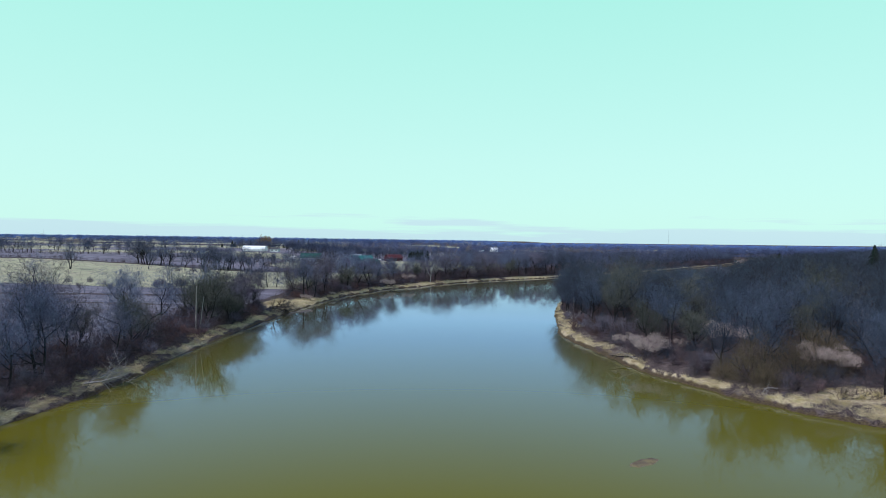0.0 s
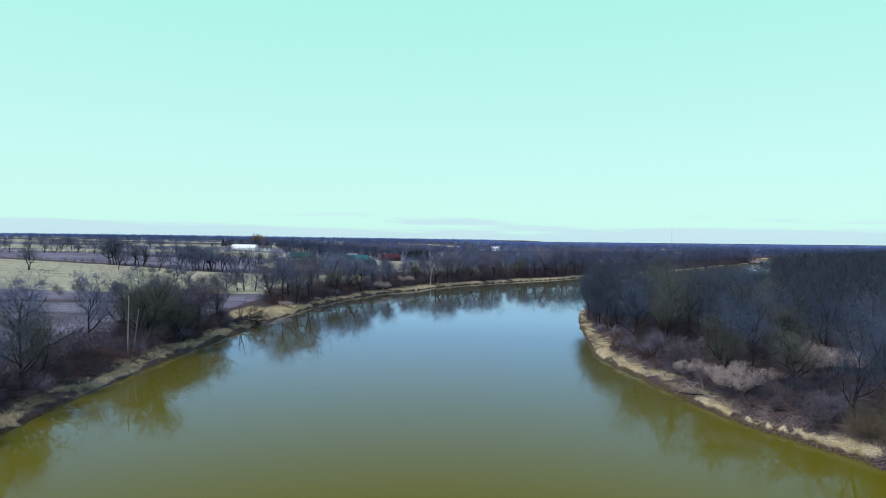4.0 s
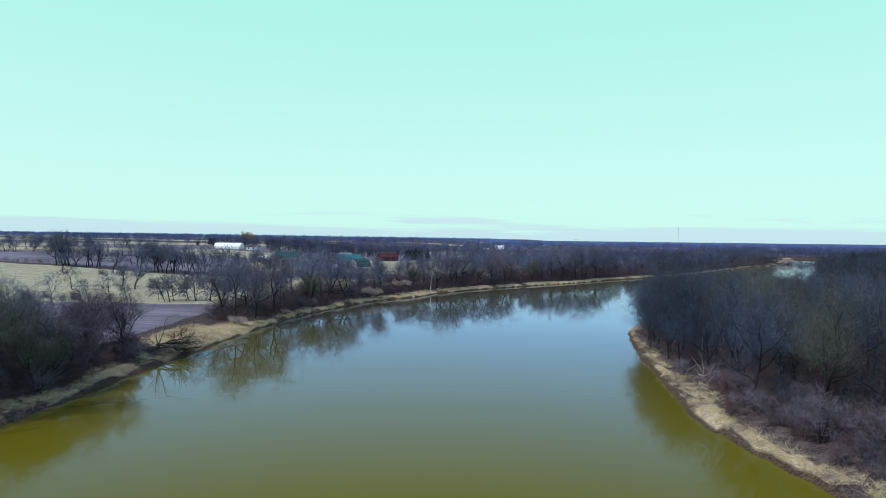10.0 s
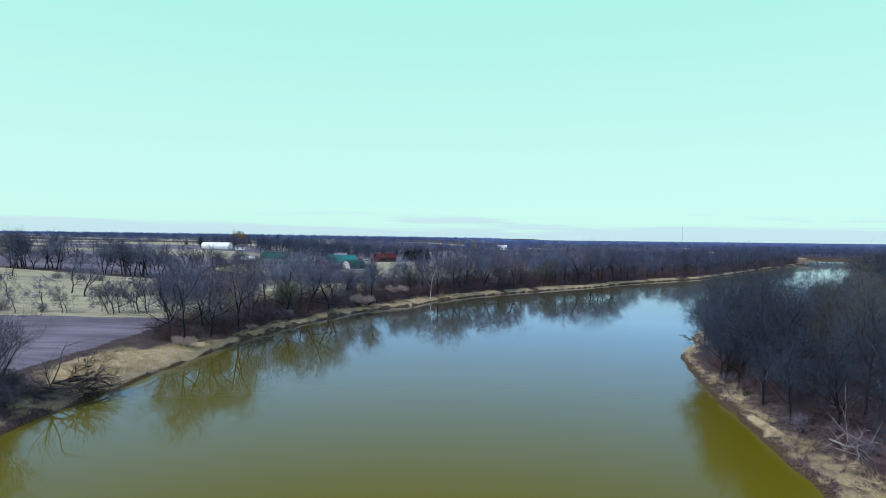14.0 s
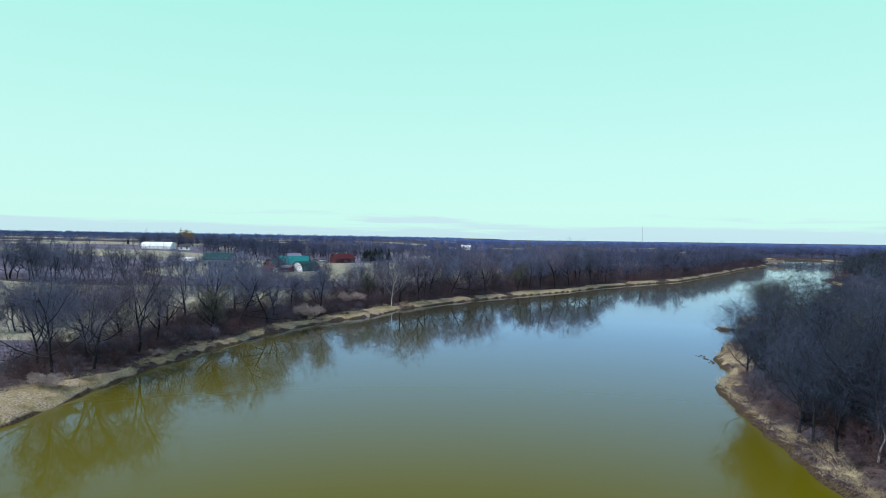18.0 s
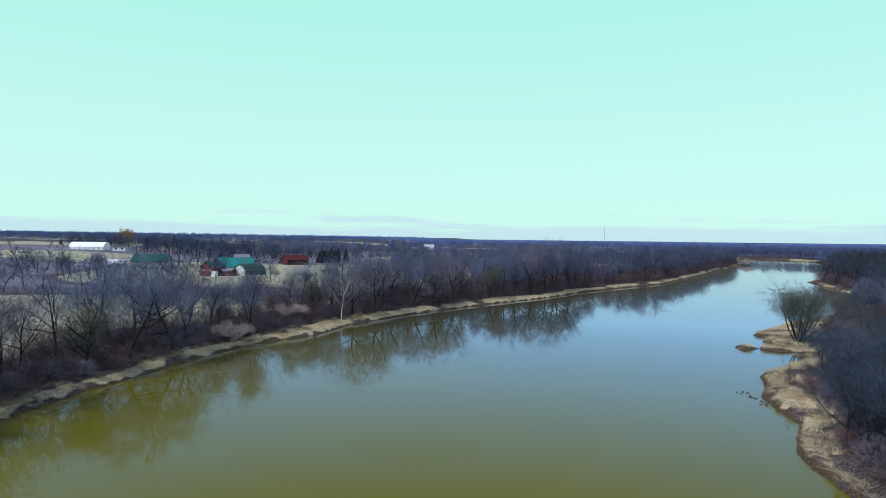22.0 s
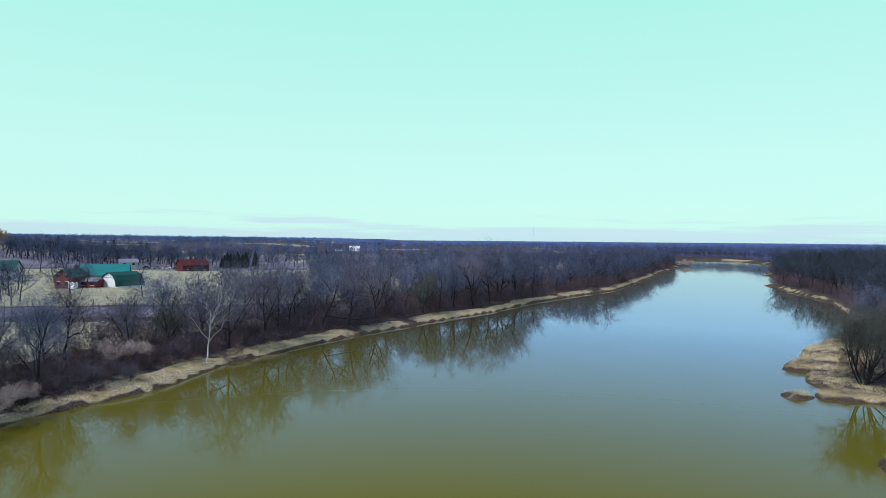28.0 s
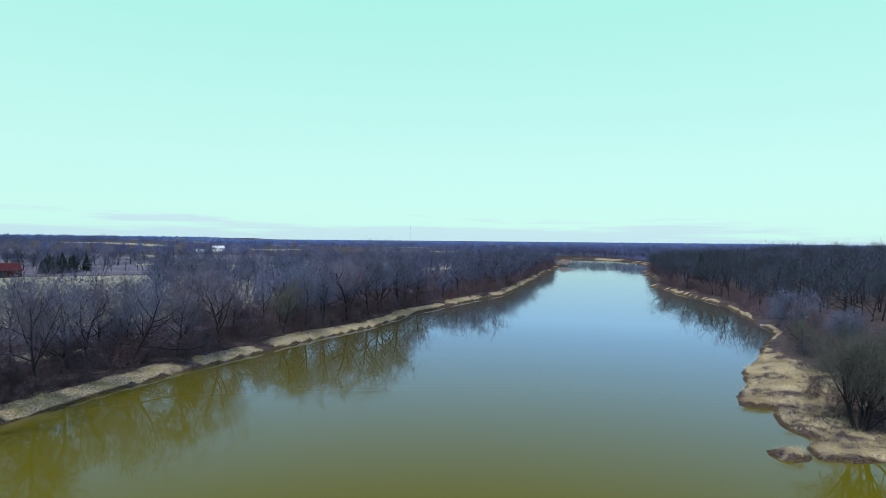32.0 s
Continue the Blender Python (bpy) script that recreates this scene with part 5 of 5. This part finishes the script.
gold.put(240, 1376, 0, 90, 0.8)
gold.put(374, 1341, 0, 30, 0.75)


# ---- driftwood and dead trunks ----
def dead_trunk(name, x, y, z, turn, lie, length, girth, seed, kids=(4, 2), label="", mat=None):
    """A bare dead trunk with broken limbs; lie: degrees by which it leans from upright."""
    wood, twigs = grow_tree(seed, height=length / 0.8, kids=kids, spread=0.8, bole=0.45, girth=girth, rise=0.05)
    levels = [tubes(w, n) for w, n in zip(wood, (8, 6, 4, 3)) if w]
    t = np.array(twigs)
    t[:, 6] = 0.035
    root = tagged(new(name), label, "driftwood" if lie > 60 else "dead tree")
    root.matrix_basis = pose(x, y, max(float(land_height([x], [y])[0]), 0) + (0.3 if lie > 60 else -0.2), 0, 0, turn) @ pose(0, 0, 0, 0, lie, 0)
    new("trunk", mesh_from("trunk", *levels[0], mat or M_DEAD, True)).parent = root
    new("broken_crown", mesh_from("broken_crown", *joined(levels[1:] + [spikes(t)]), mat or M_DEAD, True)).parent = root
    return root


def dead_pole(x, y, lean_x, lean_y, height, girth, label):
    """A straight limbless dead trunk with a splintered top and a few broken stubs."""
    z = float(land_height([x], [y])[0]) - 0.2
    root = tagged(new("dead_tree"), label, "dead tree")
    root.matrix_basis = pose(x, y, z)
    segs, stubs = [], []
    for k in range(6):
        f, g = k / 6, (k + 1) / 6
        segs.append((lean_x * f, lean_y * f, height * f, lean_x * g, lean_y * g, height * g, girth * (1 - 0.45 * f), girth * (1 - 0.45 * g)))
        a = k * 2.4
        stubs.append((lean_x * g, lean_y * g, height * g - 0.3, lean_x * g + math.cos(a) * 0.6, lean_y * g + math.sin(a) * 0.6, height * g + 0.15, girth * 0.3))
    new("trunk", mesh_from("trunk", *tubes(segs, 8), M_DEAD, True)).parent = root
    new("broken_crown", mesh_from("broken_crown", *spikes(stubs), M_DEAD)).parent = root


dead_pole(-57.6, 147.4, 0.1, 0.0, 11.0, 0.15, "pale bare dead trunk standing at the field edge")
dead_pole(-57.0, 148.0, 0.9, 0.3, 8.5, 0.13, "pale leaning dead trunk beside a taller one")
dead_trunk("fallen_log", -58, 147.0, 2.3, 170, 86, 7.5, 0.2, 303, (3, 2), "pale fallen log lying at the foot of dead trunks")
dead_trunk("driftwood", -54, 198.5, 0.8, -6, 93, 6.5, 0.32, 304, (10, 7), "dark fallen tree with broken limbs reaching the water", M_LOG)
dead_trunk("driftwood", -56, 196.5, 0.8, -25, 88, 7.0, 0.3, 305, (12, 7), "tangle of grey driftwood branches on the bank", M_LOG)
dead_trunk("driftwood", -53, 199.6, 0.6, 20, 88, 5.0, 0.3, 306, (2, 2), "dark waterlogged log at the edge of the river", M_BARK)
dead_trunk("driftwood", -54, 95.5, 0.7, 20, 84, 5.0, 0.16, 307, (6, 4), "pale driftwood branches piled at the waterline")
dead_trunk("driftwood", -54.5, 101, 1.0, 70, 86, 5.0, 0.14, 308, (5, 3), "pale driftwood branch on the grassy bank")
dead_trunk("driftwood", 51, 96, 0.9, 200, 80, 3.6, 0.12, 309, (5, 3), "pale forked driftwood at the foot of the bank")
dead_trunk("driftwood", 37.5, 121.5, 0.7, 190, 82, 3.8, 0.13, 310, (5, 3), "pale driftwood branches hanging to the water")
dead_trunk("driftwood", 36.5, 124, 0.6, 175, 88, 4.0, 0.12, 311, (3, 2), "dark branch lying in the shallows", M_BARK)
dead_trunk("dead_tree", 56.3, 182, 2.0, 190, 12, 5.5, 0.13, 312, (1, 1), "pale broken snag standing in the scrub")
dead_trunk("dead_tree", 41, 199, 1.8, 100, 3, 4.5, 0.13, 313, (2, 1), "short white broken snag between dark trees")
dead_trunk("driftwood", 37.5, 178, 1.4, 250, 80, 6.0, 0.13, 314, (5, 3), "pale fallen branches on the slope of the bank")
dead_trunk("driftwood", 39, 176, 1.6, 230, 76, 6.5, 0.12, 315, (5, 3), "long pale fallen branch across the bank")
dead_trunk("driftwood", -24, 308, 1.2, 330, 80, 5.0, 0.14, 316, (4, 3), "dark fallen branch on the bank", M_BARK)
dead_trunk("driftwood", 90, 291.5, 0.9, 15, 88, 7.0, 0.15, 317, (4, 3), "fallen willow limb lying on the spit", M_BARK)

for k in range(5):
    dead_trunk("driftwood", -52.6 + rnd.uniform(-1.5, 1.5), 199 + rnd.uniform(-2.0, 1.5), 0.8, rnd.uniform(-50, 60), rnd.uniform(70, 88), rnd.uniform(3.0, 4.6), 0.14, 330 + k, (12, 6),
               "tangled grey driftwood limbs heaped at the waterline", M_LOG if k % 2 else M_BARK)
for k in range(4):
    dead_trunk("driftwood", -54 + rnd.uniform(-1.5, 1.0), 96.5 + rnd.uniform(-3.0, 2.0), 0.8, rnd.uniform(-40, 60), rnd.uniform(74, 88), rnd.uniform(2.5, 4.0), 0.11, 340 + k, (8, 4),
               "bleached driftwood limbs heaped on the bank", M_DEAD if k % 2 else M_LOG)
for i in range(16):
    x, y = 52.6 + rnd.uniform(-1.5, 1.2), 254.8 + rnd.uniform(-3.0, 5.0)
    bm = bmesh.new()
    bmesh.ops.create_icosphere(bm, subdivisions=1, radius=rnd.uniform(0.1, 0.25))
    for v in bm.verts:
        v.co = Vector((v.co.x * 1.3, v.co.y, v.co.z * 0.7)) * rnd.uniform(0.75, 1.2)
    me = bpy.data.meshes.new("rock")
    bm.to_mesh(me)
    bm.free()
    me.materials.append(M_STONE)
    ob = tagged(new("rock", me), "dark wet rock in the shallows off the point", "rock", "rocks off the point")
    ob.matrix_basis = pose(x, y, max(float(land_height([x], [y])[0]), -0.05) + 0.05, 0, 0, rnd.uniform(0, 360))
